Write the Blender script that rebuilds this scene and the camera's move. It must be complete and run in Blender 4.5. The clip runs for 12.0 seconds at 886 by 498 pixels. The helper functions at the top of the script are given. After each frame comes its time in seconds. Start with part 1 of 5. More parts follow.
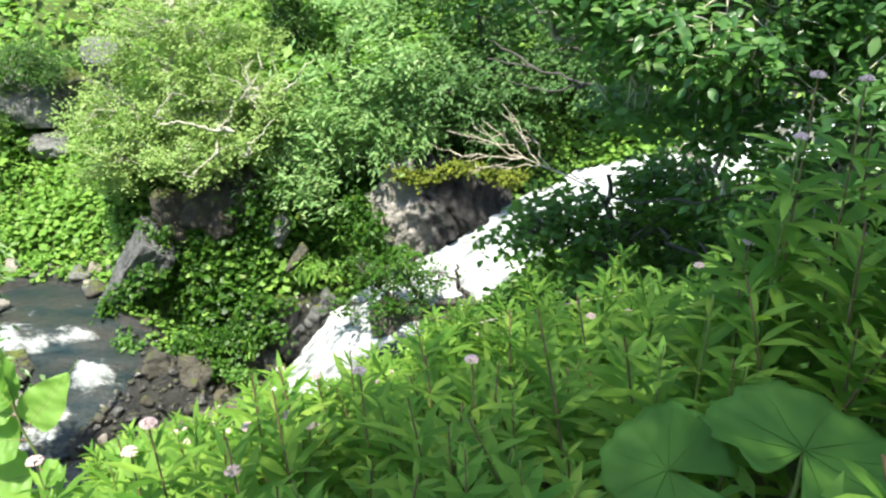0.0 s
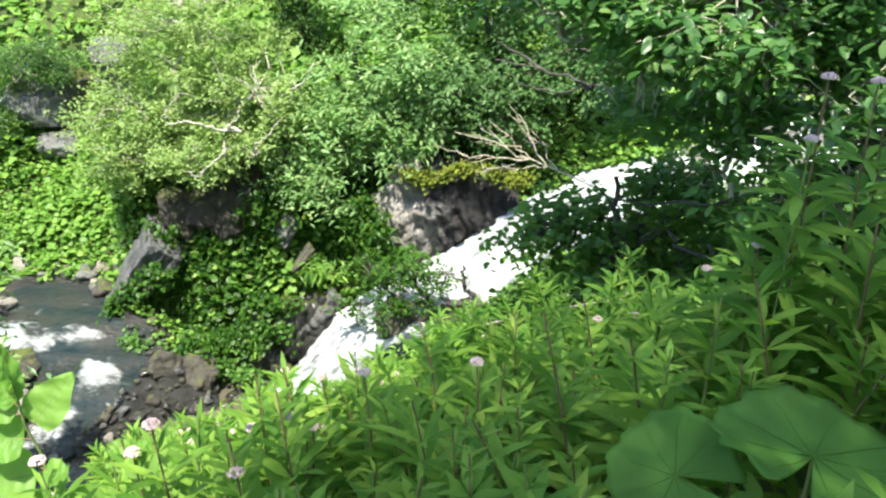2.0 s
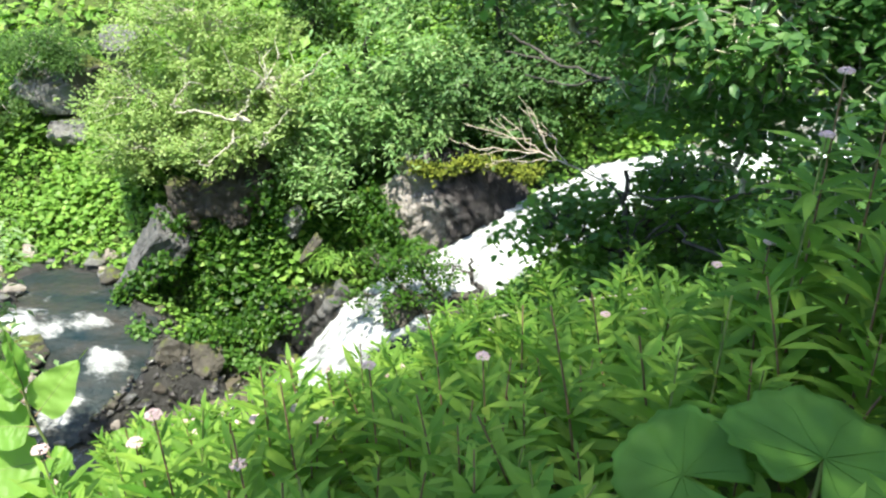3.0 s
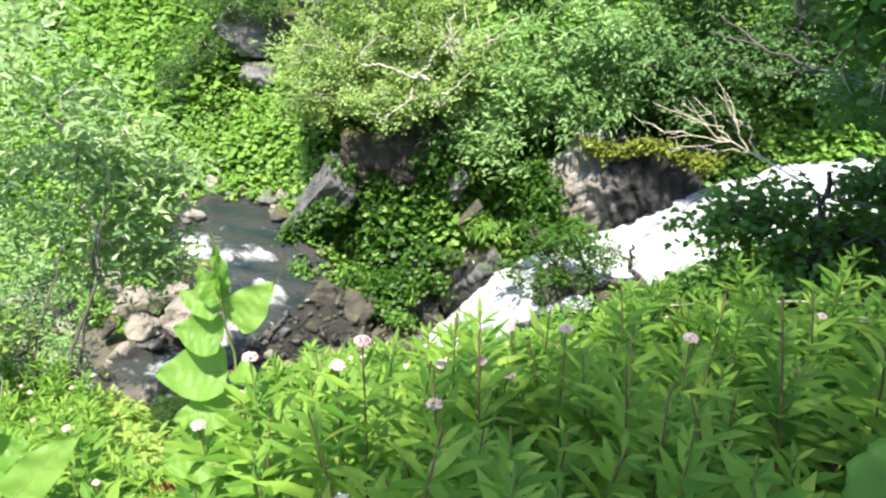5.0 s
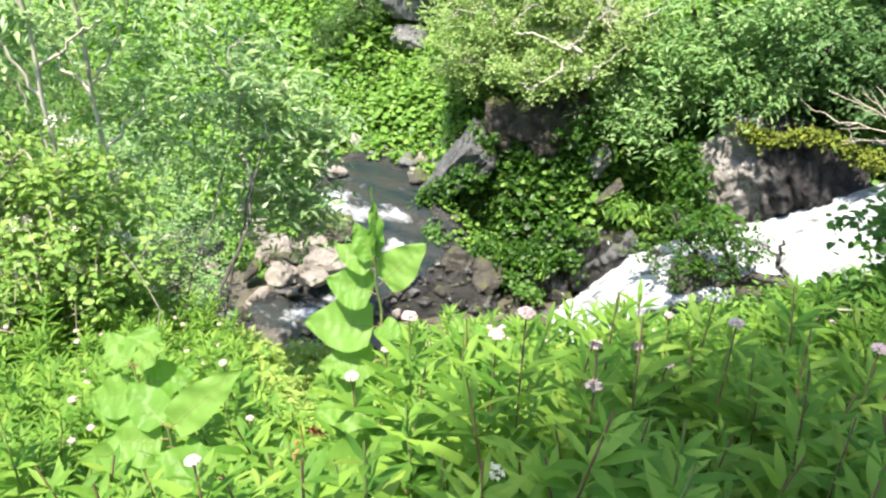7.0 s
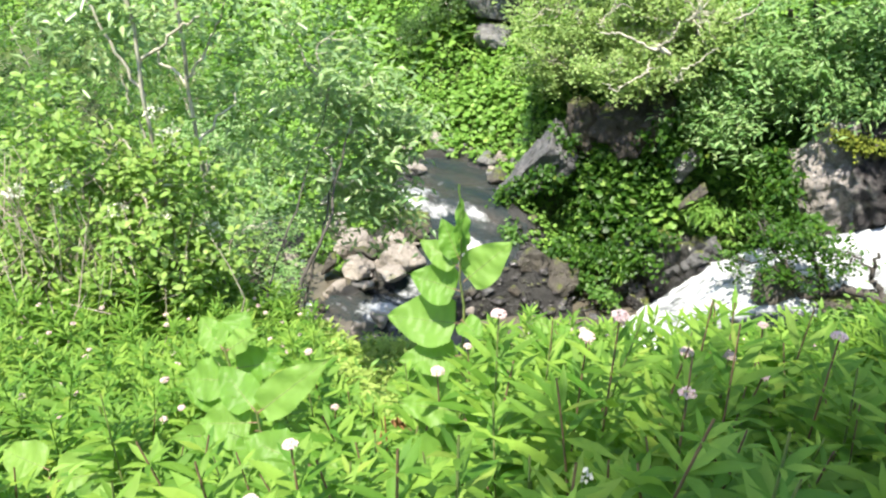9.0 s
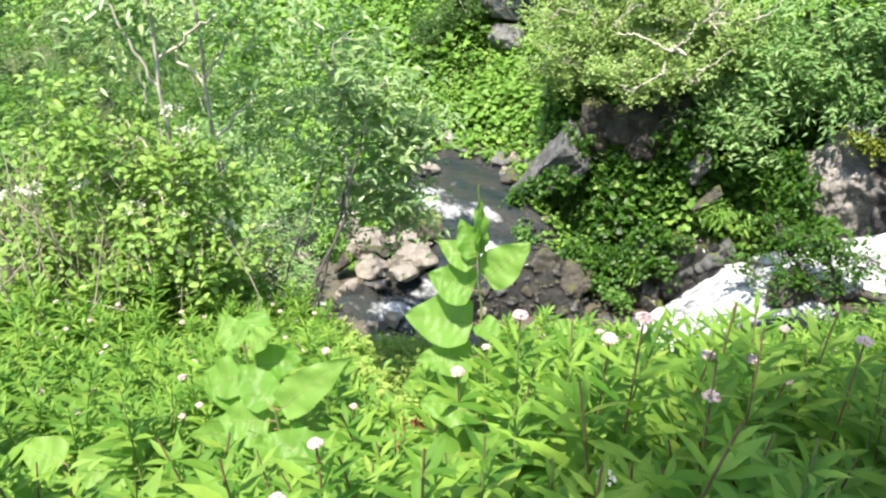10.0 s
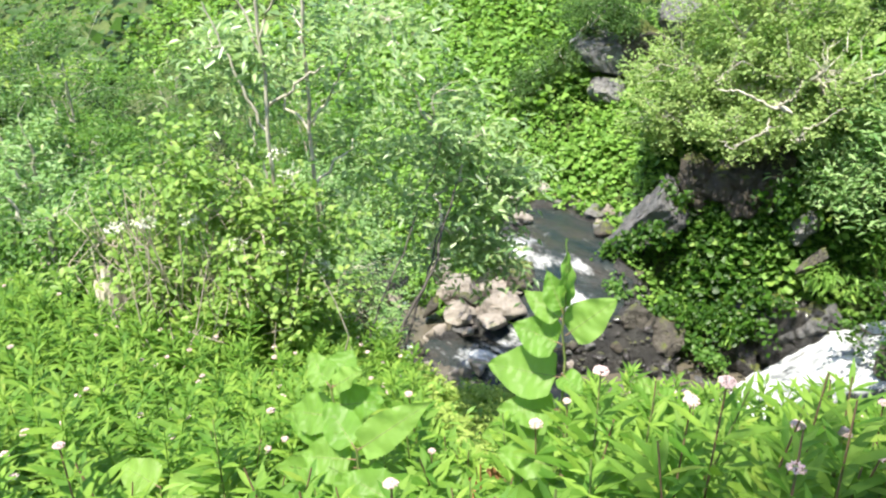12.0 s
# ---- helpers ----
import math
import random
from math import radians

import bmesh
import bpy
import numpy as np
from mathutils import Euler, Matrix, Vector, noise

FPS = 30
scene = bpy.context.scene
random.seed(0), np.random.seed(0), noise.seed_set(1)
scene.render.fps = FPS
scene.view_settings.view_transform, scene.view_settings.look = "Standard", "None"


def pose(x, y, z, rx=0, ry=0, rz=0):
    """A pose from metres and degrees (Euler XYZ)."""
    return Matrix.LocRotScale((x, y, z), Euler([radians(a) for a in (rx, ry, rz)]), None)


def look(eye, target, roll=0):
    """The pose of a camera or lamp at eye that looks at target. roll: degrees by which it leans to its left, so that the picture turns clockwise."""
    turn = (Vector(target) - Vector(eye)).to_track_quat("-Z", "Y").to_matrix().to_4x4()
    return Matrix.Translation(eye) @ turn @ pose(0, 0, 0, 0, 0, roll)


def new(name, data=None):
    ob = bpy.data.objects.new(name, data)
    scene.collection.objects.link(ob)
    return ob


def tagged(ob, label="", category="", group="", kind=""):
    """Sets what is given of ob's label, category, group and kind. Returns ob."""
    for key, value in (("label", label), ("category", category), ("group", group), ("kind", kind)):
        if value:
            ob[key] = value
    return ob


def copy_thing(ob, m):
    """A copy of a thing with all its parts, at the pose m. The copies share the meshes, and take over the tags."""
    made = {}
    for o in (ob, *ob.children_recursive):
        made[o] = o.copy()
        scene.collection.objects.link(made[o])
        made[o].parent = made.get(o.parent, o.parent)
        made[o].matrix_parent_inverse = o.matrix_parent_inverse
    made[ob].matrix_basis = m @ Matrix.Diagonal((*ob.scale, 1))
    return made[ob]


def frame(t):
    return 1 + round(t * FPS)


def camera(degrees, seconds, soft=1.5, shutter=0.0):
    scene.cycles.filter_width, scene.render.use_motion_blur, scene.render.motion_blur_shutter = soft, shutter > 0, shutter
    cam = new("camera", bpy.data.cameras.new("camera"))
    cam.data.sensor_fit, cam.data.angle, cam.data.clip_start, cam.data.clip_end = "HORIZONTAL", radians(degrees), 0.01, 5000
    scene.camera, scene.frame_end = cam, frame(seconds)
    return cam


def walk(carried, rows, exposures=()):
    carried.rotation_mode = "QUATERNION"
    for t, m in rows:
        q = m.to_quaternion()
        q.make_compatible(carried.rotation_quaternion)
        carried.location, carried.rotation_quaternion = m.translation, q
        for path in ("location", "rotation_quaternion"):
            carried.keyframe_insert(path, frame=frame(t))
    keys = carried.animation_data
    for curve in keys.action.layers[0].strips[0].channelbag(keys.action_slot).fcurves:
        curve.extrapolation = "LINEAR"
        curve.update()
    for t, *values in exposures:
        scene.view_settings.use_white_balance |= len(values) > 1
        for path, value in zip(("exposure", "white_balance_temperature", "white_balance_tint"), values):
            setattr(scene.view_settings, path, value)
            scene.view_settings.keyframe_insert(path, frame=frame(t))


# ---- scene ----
cam = camera(59.5, 12.0, soft=2.3)
PATH = [
    (0, (0.919, -0.044, 8.648), (0.789, 1.733, 7.74), -1.5),
    (0.5, (0.925, -0.045, 8.647), (0.803, 1.727, 7.728), -1.2),
    (1, (0.924, -0.043, 8.645), (0.793, 1.725, 7.72), -0.9),
    (1.5, (0.915, -0.037, 8.643), (0.775, 1.743, 7.743), -0.9),
    (2, (0.921, -0.026, 8.64), (0.774, 1.751, 7.735), -1.4),
    (2.5, (0.927, -0.009, 8.637), (0.77, 1.762, 7.721), -1.1),
    (3, (0.922, 0.001, 8.63), (0.755, 1.767, 7.707), -1.0),
    (3.2, (0.909, 0.003, 8.626), (0.698, 1.762, 7.697), -1.5),
    (4.8, (0.712, -0.005, 8.539), (0.222, 1.676, 7.572), 1.0),
    (5, (0.688, -0.006, 8.535), (0.166, 1.658, 7.556), 1.2),
    (5.5, (0.64, -0.004, 8.523), (0.028, 1.614, 7.519), 1.4),
    (6, (0.586, -0.005, 8.518), (-0.103, 1.566, 7.49), 1.8),
    (6.5, (0.563, -0.008, 8.512), (-0.193, 1.523, 7.47), 1.0),
    (7, (0.55, -0.018, 8.504), (-0.252, 1.484, 7.455), 1.2),
    (7.2, (0.546, -0.022, 8.503), (-0.28, 1.467, 7.453), 1.0),
    (8.8, (0.504, -0.051, 8.501), (-0.445, 1.361, 7.449), -0.1),
    (9, (0.501, -0.055, 8.501), (-0.46, 1.348, 7.448), 0.0),
    (9.5, (0.491, -0.063, 8.502), (-0.486, 1.327, 7.447), 0.1),
    (10, (0.47, -0.074, 8.501), (-0.514, 1.313, 7.448), -0.0),
    (10.5, (0.45, -0.082, 8.502), (-0.545, 1.298, 7.45), 0.0),
    (11, (0.453, -0.082, 8.516), (-0.573, 1.278, 7.468), -0.1),
    (11.5, (0.488, -0.087, 8.531), (-0.618, 1.245, 7.53), -0.5),
    (12, (0.517, -0.1, 8.54), (-0.687, 1.187, 7.595), -1.1),
]
walk(cam, [(t, look(eye, target, roll)) for t, eye, target, roll in PATH],
     exposures=[(0.0, 1.60, 6500, 4), (3.2, 1.63, 6500, 6), (4.8, 1.67, 6500, 9), (6.5, 1.70, 6500, 11), (8.8, 1.6, 6500, 11), (12.0, 1.56, 6500, 11)])

# ---------- light ----------
SUN_AZ, SUN_EL = radians(180), radians(69)
world = bpy.data.worlds.new("sky")
scene.world = world
world.use_nodes = True
wn = world.node_tree.nodes
sky = wn.new("ShaderNodeTexSky")
sky.sky_type, sky.sun_disc = "NISHITA", False
sky.sun_elevation, sky.sun_rotation = SUN_EL, SUN_AZ
wn["Background"].inputs["Strength"].default_value = 0.15
world.node_tree.links.new(sky.outputs["Color"], wn["Background"].inputs["Color"])
sun = new("sun", bpy.data.lights.new("sun", "SUN"))
sun.data.energy, sun.data.angle, sun.data.color = 4.5, radians(0.53), (1.0, 0.94, 0.82)
sun_way = Vector((math.sin(SUN_AZ) * math.cos(SUN_EL), math.cos(SUN_AZ) * math.cos(SUN_EL), math.sin(SUN_EL)))
sun.matrix_world = look(sun_way * 60, (0, 0, 0))


# ---------- materials ----------


def mat_base(name):
    m = bpy.data.materials.new(name)
    m.use_nodes = True
    nt = m.node_tree
    return m, nt, nt.nodes["Principled BSDF"]


def node(nt, kind, **inputs):
    n = nt.nodes.new(kind)
    for k, v in inputs.items():
        n.inputs[k.replace("_", " ")].default_value = v
    return n


def ramp(nt, src, stops):
    r = nt.nodes.new("ShaderNodeValToRGB")
    el = r.color_ramp.elements
    while len(el) < len(stops):
        el.new(0.5)
    for e, (p, c) in zip(el, stops):
        e.position, e.color = p, (*c, 1)
    nt.links.new(src, r.inputs["Fac"])
    return r.outputs["Color"]


def mixc(nt, fac, a, b, how="MIX"):
    n = nt.nodes.new("ShaderNodeMix")
    n.data_type, n.blend_type = "RGBA", how
    for sock, v in ((n.inputs[0], fac), (n.inputs[6], a), (n.inputs[7], b)):
        if isinstance(v, bpy.types.NodeSocket):
            nt.links.new(v, sock)
        else:
            sock.default_value = v if isinstance(v, float) else (*v, 1)
    return n.outputs[2]


def coords(nt, sx=1.0, sy=1.0, sz=1.0):
    tc = nt.nodes.new("ShaderNodeTexCoord")
    mp = nt.nodes.new("ShaderNodeMapping")
    mp.inputs["Scale"].default_value = (sx, sy, sz)
    nt.links.new(tc.outputs["Object"], mp.inputs["Vector"])
    return mp.outputs["Vector"]


def fractal(nt, vec, scale, detail=4.0, rough=0.55):
    n = node(nt, "ShaderNodeTexNoise", Scale=scale, Detail=detail, Roughness=rough)
    nt.links.new(vec, n.inputs["Vector"])
    return n.outputs["Fac"]


def bump(nt, bsdf, height, strength, dist):
    b = node(nt, "ShaderNodeBump", Strength=strength, Distance=dist)
    nt.links.new(height, b.inputs["Height"])
    nt.links.new(b.outputs["Normal"], bsdf.inputs["Normal"])
    return b


def leaf_mat(name, dark, light, through_col, share=0.35, rough=0.45, veins=0.0, worn=0.25):
    """Leaves: each one its own shade, some light coming through the blade."""
    m, nt, p = mat_base(name)
    g = nt.nodes.new("ShaderNodeNewGeometry")
    oi = nt.nodes.new("ShaderNodeObjectInfo")
    add = nt.nodes.new("ShaderNodeMath")
    add.operation = "ADD"
    nt.links.new(g.outputs["Random Per Island"], add.inputs[0])
    nt.links.new(oi.outputs["Random"], add.inputs[1])
    fr = nt.nodes.new("ShaderNodeMath")
    fr.operation = "FRACT"
    nt.links.new(add.outputs[0], fr.inputs[0])
    old = tuple(a * (1 - worn) + b * worn for a, b in zip(light, (0.30, 0.24, 0.05)))
    col = ramp(nt, fr.outputs[0], [(0.0, dark), (0.6, tuple((a + b) / 2 for a, b in zip(dark, light))), (0.95, light), (1.0, old)])
    v = coords(nt)
    n = fractal(nt, v, 9.0)
    col = mixc(nt, 0.45, col, ramp(nt, n, [(0.3, (0.45, 0.45, 0.45)), (0.7, (1, 1, 1))]), "MULTIPLY")
    nt.links.new(col, p.inputs["Base Color"])
    p.inputs["Roughness"].default_value = rough
    p.inputs["Specular IOR Level"].default_value = 0.22 if rough > 0.34 else 0.45
    tr = nt.nodes.new("ShaderNodeBsdfTranslucent")
    tcol = mixc(nt, 0.6, col, through_col)
    nt.links.new(tcol, tr.inputs["Color"])
    mx = nt.nodes.new("ShaderNodeMixShader")
    mx.inputs[0].default_value = share
    nt.links.new(p.outputs[0], mx.inputs[1])
    nt.links.new(tr.outputs[0], mx.inputs[2])
    nt.links.new(mx.outputs[0], nt.nodes["Material Output"].inputs["Surface"])
    if veins:
        w = fractal(nt, v, veins, 2.0)
        bump(nt, p, w, 0.35, 0.01)
    return m


def bark_mat(name, a, b, scale=14.0):
    m, nt, p = mat_base(name)
    v = coords(nt, 1, 1, 0.35)
    n = fractal(nt, v, scale, 6.0)
    nt.links.new(ramp(nt, n, [(0.3, a), (0.7, b)]), p.inputs["Base Color"])
    p.inputs["Roughness"].default_value = 0.85
    bump(nt, p, n, 0.6, 0.02)
    return m


def rock_mat(name, dark, pale, lichen=0.25, moss=0.35, rough=0.75, wet=0.0, streak=0.0):
    m, nt, p = mat_base(name)
    v = coords(nt)
    big, fine = fractal(nt, v, 1.6, 6.0, 0.6), fractal(nt, v, 16.0, 8.0, 0.7)
    col = ramp(nt, big, [(0.3, dark), (0.72, pale)])
    col = mixc(nt, 0.6, col, ramp(nt, fine, [(0.25, (0.35, 0.35, 0.35)), (0.75, (1.0, 1.0, 1.0))]), "MULTIPLY")
    if streak:
        st = fractal(nt, coords(nt, 5.0, 5.0, 0.7), 2.0, 6.0, 0.65)
        col = mixc(nt, ramp(nt, st, [(0.5, (0, 0, 0)), (0.72, (streak,) * 3)]), col, (0.30, 0.28, 0.28))
    spots = node(nt, "ShaderNodeTexVoronoi", Scale=7.0)
    nt.links.new(v, spots.inputs["Vector"])
    li = ramp(nt, spots.outputs["Distance"], [(0.0, (lichen,) * 3), (0.32, (0, 0, 0))])
    col = mixc(nt, li, col, (0.5, 0.5, 0.46))
    g = nt.nodes.new("ShaderNodeNewGeometry")
    sep = nt.nodes.new("ShaderNodeSeparateXYZ")
    nt.links.new(g.outputs["Normal"], sep.inputs[0])
    mm = nt.nodes.new("ShaderNodeMath")
    mm.operation = "MULTIPLY"
    nt.links.new(sep.outputs["Z"], mm.inputs[0])
    nt.links.new(fractal(nt, v, 3.1), mm.inputs[1])
    mo = ramp(nt, mm.outputs[0], [(0.55 - moss * 0.45, (0, 0, 0)), (0.68 - moss * 0.45, (1, 1, 1))])
    col = mixc(nt, mo, col, ramp(nt, fine, [(0.3, (0.05, 0.075, 0.012)), (0.7, (0.15, 0.17, 0.025))]))
    nt.links.new(col, p.inputs["Base Color"])
    p.inputs["Roughness"].default_value = rough
    p.inputs["Coat Weight"].default_value = wet
    p.inputs["Coat Roughness"].default_value = 0.2
    bump(nt, p, fine, 1.0, 0.09)
    return m


def spray_rock_mat():
    """Pale dry stone that turns dark where the cascade's spray keeps it wet."""
    m, nt, p = mat_base("spray_rock")
    v = coords(nt)
    sep = nt.nodes.new("ShaderNodeSeparateXYZ")
    nt.links.new(v, sep.inputs[0])
    edge = nt.nodes.new("ShaderNodeMath")
    edge.operation = "MULTIPLY_ADD"
    edge.inputs[1].default_value = 2.2
    nt.links.new(fractal(nt, v, 2.0, 6.0, 0.65), edge.inputs[0])
    nt.links.new(sep.outputs["X"], edge.inputs[2])
    wet = ramp(nt, edge.outputs[0], [(0.58, (0, 0, 0)), (0.82, (1, 1, 1))])
    fine, streak = fractal(nt, v, 14.0, 8.0, 0.7), fractal(nt, coords(nt, 5.0, 5.0, 0.8), 2.0, 6.0, 0.65)
    dry = ramp(nt, fine, [(0.3, (0.16, 0.14, 0.125)), (0.55, (0.34, 0.31, 0.285)), (0.75, (0.48, 0.45, 0.42))])
    dark = ramp(nt, streak, [(0.35, (0.010, 0.009, 0.010)), (0.6, (0.035, 0.03, 0.03)), (0.75, (0.11, 0.10, 0.095))])
    nt.links.new(mixc(nt, wet, dry, dark), p.inputs["Base Color"])
    nt.links.new(ramp(nt, wet, [(0.0, (0.85, 0.85, 0.85)), (1.0, (0.38, 0.38, 0.38))]), p.inputs["Roughness"])
    bump(nt, p, fine, 1.0, 0.09)
    return m


def ground_mat():
    m, nt, p = mat_base("hillside_soil")
    v = coords(nt)
    big, fine = fractal(nt, v, 0.35, 6.0, 0.6), fractal(nt, v, 11.0, 8.0, 0.7)
    col = ramp(nt, big, [(0.3, (0.045, 0.075, 0.018)), (0.5, (0.085, 0.13, 0.025)), (0.72, (0.12, 0.17, 0.035))])
    col = mixc(nt, 0.75, col, ramp(nt, fine, [(0.3, (0.25, 0.22, 0.2)), (0.7, (1.0, 1.0, 1.0))]), "MULTIPLY")
    nt.links.new(col, p.inputs["Base Color"])
    p.inputs["Roughness"].default_value = 0.95
    bump(nt, p, fine, 0.9, 0.1)
    return m


def gravel_mat():
    m, nt, p = mat_base("stream_bed")
    v = coords(nt)
    vo = node(nt, "ShaderNodeTexVoronoi", Scale=6.0)
    nt.links.new(v, vo.inputs["Vector"])
    fine = fractal(nt, v, 14.0, 8.0, 0.7)
    col = ramp(nt, fractal(nt, v, 2.2, 5.0), [(0.35, (0.015, 0.0145, 0.0135)), (0.7, (0.055, 0.052, 0.046))])
    col = mixc(nt, 0.5, col, ramp(nt, fine, [(0.3, (0.3, 0.3, 0.3)), (0.7, (1, 1, 1))]), "MULTIPLY")
    nt.links.new(col, p.inputs["Base Color"])
    p.inputs["Roughness"].default_value = 0.38
    bump(nt, p, fine, 0.9, 0.08)
    return m


def torrent_mat():
    """Clear dark water that breaks into white foam by the amount stored on the sheet."""
    m, nt, p = mat_base("torrent_water")
    at = nt.nodes.new("ShaderNodeAttribute")
    at.attribute_name = "foam"
    v = coords(nt, 0.8, 2.0, 0.8)
    n, fine = fractal(nt, v, 3.2, 6.0, 0.62), fractal(nt, v, 10.0, 5.0, 0.6)
    wob = nt.nodes.new("ShaderNodeMath")
    wob.operation = "MULTIPLY_ADD"
    wob.inputs[1].default_value, wob.inputs[2].default_value = 2.2, -1.1
    nt.links.new(n, wob.inputs[0])
    add = nt.nodes.new("ShaderNodeMath")
    nt.links.new(at.outputs["Fac"], add.inputs[0])
    nt.links.new(wob.outputs[0], add.inputs[1])
    f = ramp(nt, add.outputs[0], [(0.36, (0, 0, 0)), (0.56, (0.22, 0.22, 0.22)), (0.74, (0.5, 0.5, 0.5)), (1.0, (1, 1, 1))])
    deep = ramp(nt, fractal(nt, coords(nt, 0.7, 1.6, 1.0), 1.6, 6.0, 0.65), [(0.32, (0.008, 0.018, 0.020)), (0.5, (0.022, 0.028, 0.026)), (0.68, (0.040, 0.037, 0.031))])
    white = ramp(nt, fractal(nt, coords(nt, 1.0, 2.2, 1.0), 2.6, 6.0, 0.6), [(0.33, (0.22, 0.23, 0.235)), (0.44, (0.37, 0.385, 0.39)), (0.54, (0.48, 0.495, 0.50)), (0.66, (0.58, 0.595, 0.60))])
    nt.links.new(mixc(nt, f, deep, white), p.inputs["Base Color"])
    nt.links.new(ramp(nt, f, [(0.0, (0.05, 0.05, 0.05)), (0.6, (0.5, 0.5, 0.5))]), p.inputs["Roughness"])
    p.inputs["IOR"].default_value = 1.33
    bump(nt, p, fine, 0.6, 0.06)
    return m


def water_mat(name, deep, pale, foam=0.0, rough=0.06):
    m, nt, p = mat_base(name)
    v = coords(nt)
    n = fractal(nt, v, 1.3, 5.0)
    rip = fractal(nt, coords(nt, 1.0, 2.2, 1.0), 6.0, 5.0)
    col = ramp(nt, n, [(0.3, deep), (0.7, pale)])
    if foam:
        f = ramp(nt, fractal(nt, coords(nt, 1.0, 0.5, 1.0), 2.4, 8.0, 0.7), [(0.62 - foam * 0.2, (0, 0, 0)), (0.72 - foam * 0.2, (1, 1, 1))])
        col = mixc(nt, f, col, (0.85, 0.88, 0.9))
    nt.links.new(col, p.inputs["Base Color"])
    p.inputs["Roughness"].default_value = rough
    p.inputs["IOR"].default_value = 1.33
    bump(nt, p, rip, 0.3, 0.06)
    return m


def plain_mat(name, a, b, scale=30.0, rough=0.7):
    m, nt, p = mat_base(name)
    nt.links.new(ramp(nt, fractal(nt, coords(nt), scale), [(0.3, a), (0.7, b)]), p.inputs["Base Color"])
    p.inputs["Roughness"].default_value = rough
    return m


M_GROUND, M_BED, M_TORRENT = ground_mat(), gravel_mat(), torrent_mat()
M_RUN = water_mat("running_water", (0.045, 0.042, 0.032), (0.125, 0.108, 0.082), 0.14, 0.22)
M_RAPID = water_mat("rapid_water", (0.06, 0.06, 0.055), (0.16, 0.15, 0.13), 0.75, 0.3)
M_ROCK = rock_mat("grey_rock", (0.10, 0.10, 0.098), (0.31, 0.305, 0.295), 0.3, 0.3)
M_WET = rock_mat("wet_rock", (0.012, 0.011, 0.011), (0.075, 0.065, 0.06), 0.05, 0.3, 0.45, 0.6, 0.8)
# wet rock, coloured darker still for the shade at the bank's foot
M_WET_SHADE = rock_mat("wet_shade_rock", (0.010, 0.009, 0.009), (0.045, 0.040, 0.036), 0.0, 0.35, 0.4, 0.5, 0.2)
M_SLAB = rock_mat("slab_rock", (0.06, 0.06, 0.062), (0.20, 0.20, 0.198), 0.15, 0.2, 0.7, 0.0, 0.5)
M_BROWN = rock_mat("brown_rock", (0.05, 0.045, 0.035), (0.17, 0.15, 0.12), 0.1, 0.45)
# brown rock again, darkened to hold the shade of the hollow under the birch
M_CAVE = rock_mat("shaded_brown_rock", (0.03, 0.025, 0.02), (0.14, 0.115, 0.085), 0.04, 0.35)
M_PALE = rock_mat("pale_stone", (0.27, 0.235, 0.20), (0.53, 0.47, 0.40), 0.1, 0.0)
M_SPRAY = spray_rock_mat()
M_MOSS = plain_mat("moss", (0.05, 0.085, 0.006), (0.17, 0.19, 0.013), 12.0, 0.95)
M_BARK = bark_mat("grey_bark", (0.22, 0.20, 0.15), (0.50, 0.47, 0.38))
M_BARK_D = bark_mat("dark_bark", (0.025, 0.022, 0.018), (0.08, 0.07, 0.06))
M_BARK_W = bark_mat("pale_birch_bark", (0.25, 0.22, 0.18), (0.62, 0.58, 0.50))
M_DEAD = bark_mat("bleached_dead_wood", (0.28, 0.23, 0.18), (0.5, 0.43, 0.35))
M_STEM = plain_mat("green_stem", (0.10, 0.16, 0.04), (0.2, 0.22, 0.07))
M_STEM_R = plain_mat("reddish_stem", (0.12, 0.07, 0.04), (0.2, 0.13, 0.07))
M_HERB = leaf_mat("herb_leaf", (0.075, 0.19, 0.022), (0.25, 0.40, 0.06), (0.28, 0.50, 0.035), 0.45, 0.58, 60.0)
M_KNOT = leaf_mat("broad_leaf", (0.15, 0.31, 0.05), (0.25, 0.41, 0.09), (0.38, 0.60, 0.085), 0.52, 0.42, 40.0)
M_BUTTER = leaf_mat("butterbur_leaf", (0.095, 0.225, 0.036), (0.115, 0.25, 0.042), (0.25, 0.48, 0.035), 0.45, 0.6, 25.0, 0.0)
M_COVER = leaf_mat("bank_leaf", (0.12, 0.25, 0.045), (0.27, 0.45, 0.09), (0.27, 0.52, 0.04), 0.42, 0.45)
# deep green leaf, with the rocky bank's shade put into its colour
M_CLIFF = leaf_mat("shade_dark_leaf", (0.019, 0.060, 0.008), (0.062, 0.148, 0.016), (0.15, 0.32, 0.02), 0.34, 0.42)
M_WILLOW = leaf_mat("willow_leaf", (0.12, 0.235, 0.085), (0.38, 0.50, 0.23), (0.46, 0.68, 0.20), 0.42, 0.31)
M_MAPLE = leaf_mat("maple_leaf", (0.05, 0.14, 0.04), (0.185, 0.34, 0.11), (0.21, 0.45, 0.08), 0.5, 0.33)
M_SALLOW = leaf_mat("sallow_leaf", (0.14, 0.28, 0.09), (0.36, 0.50, 0.21), (0.30, 0.54, 0.13), 0.42, 0.36)
# dark tree leaf; on the gap and hollow shrubs it also stands for shade
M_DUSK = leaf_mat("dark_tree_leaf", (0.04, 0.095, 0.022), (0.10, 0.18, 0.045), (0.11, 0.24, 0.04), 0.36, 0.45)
M_CARPET = leaf_mat("carpet_leaf", (0.25, 0.37, 0.07), (0.44, 0.56, 0.15), (0.46, 0.64, 0.09), 0.45, 0.5)
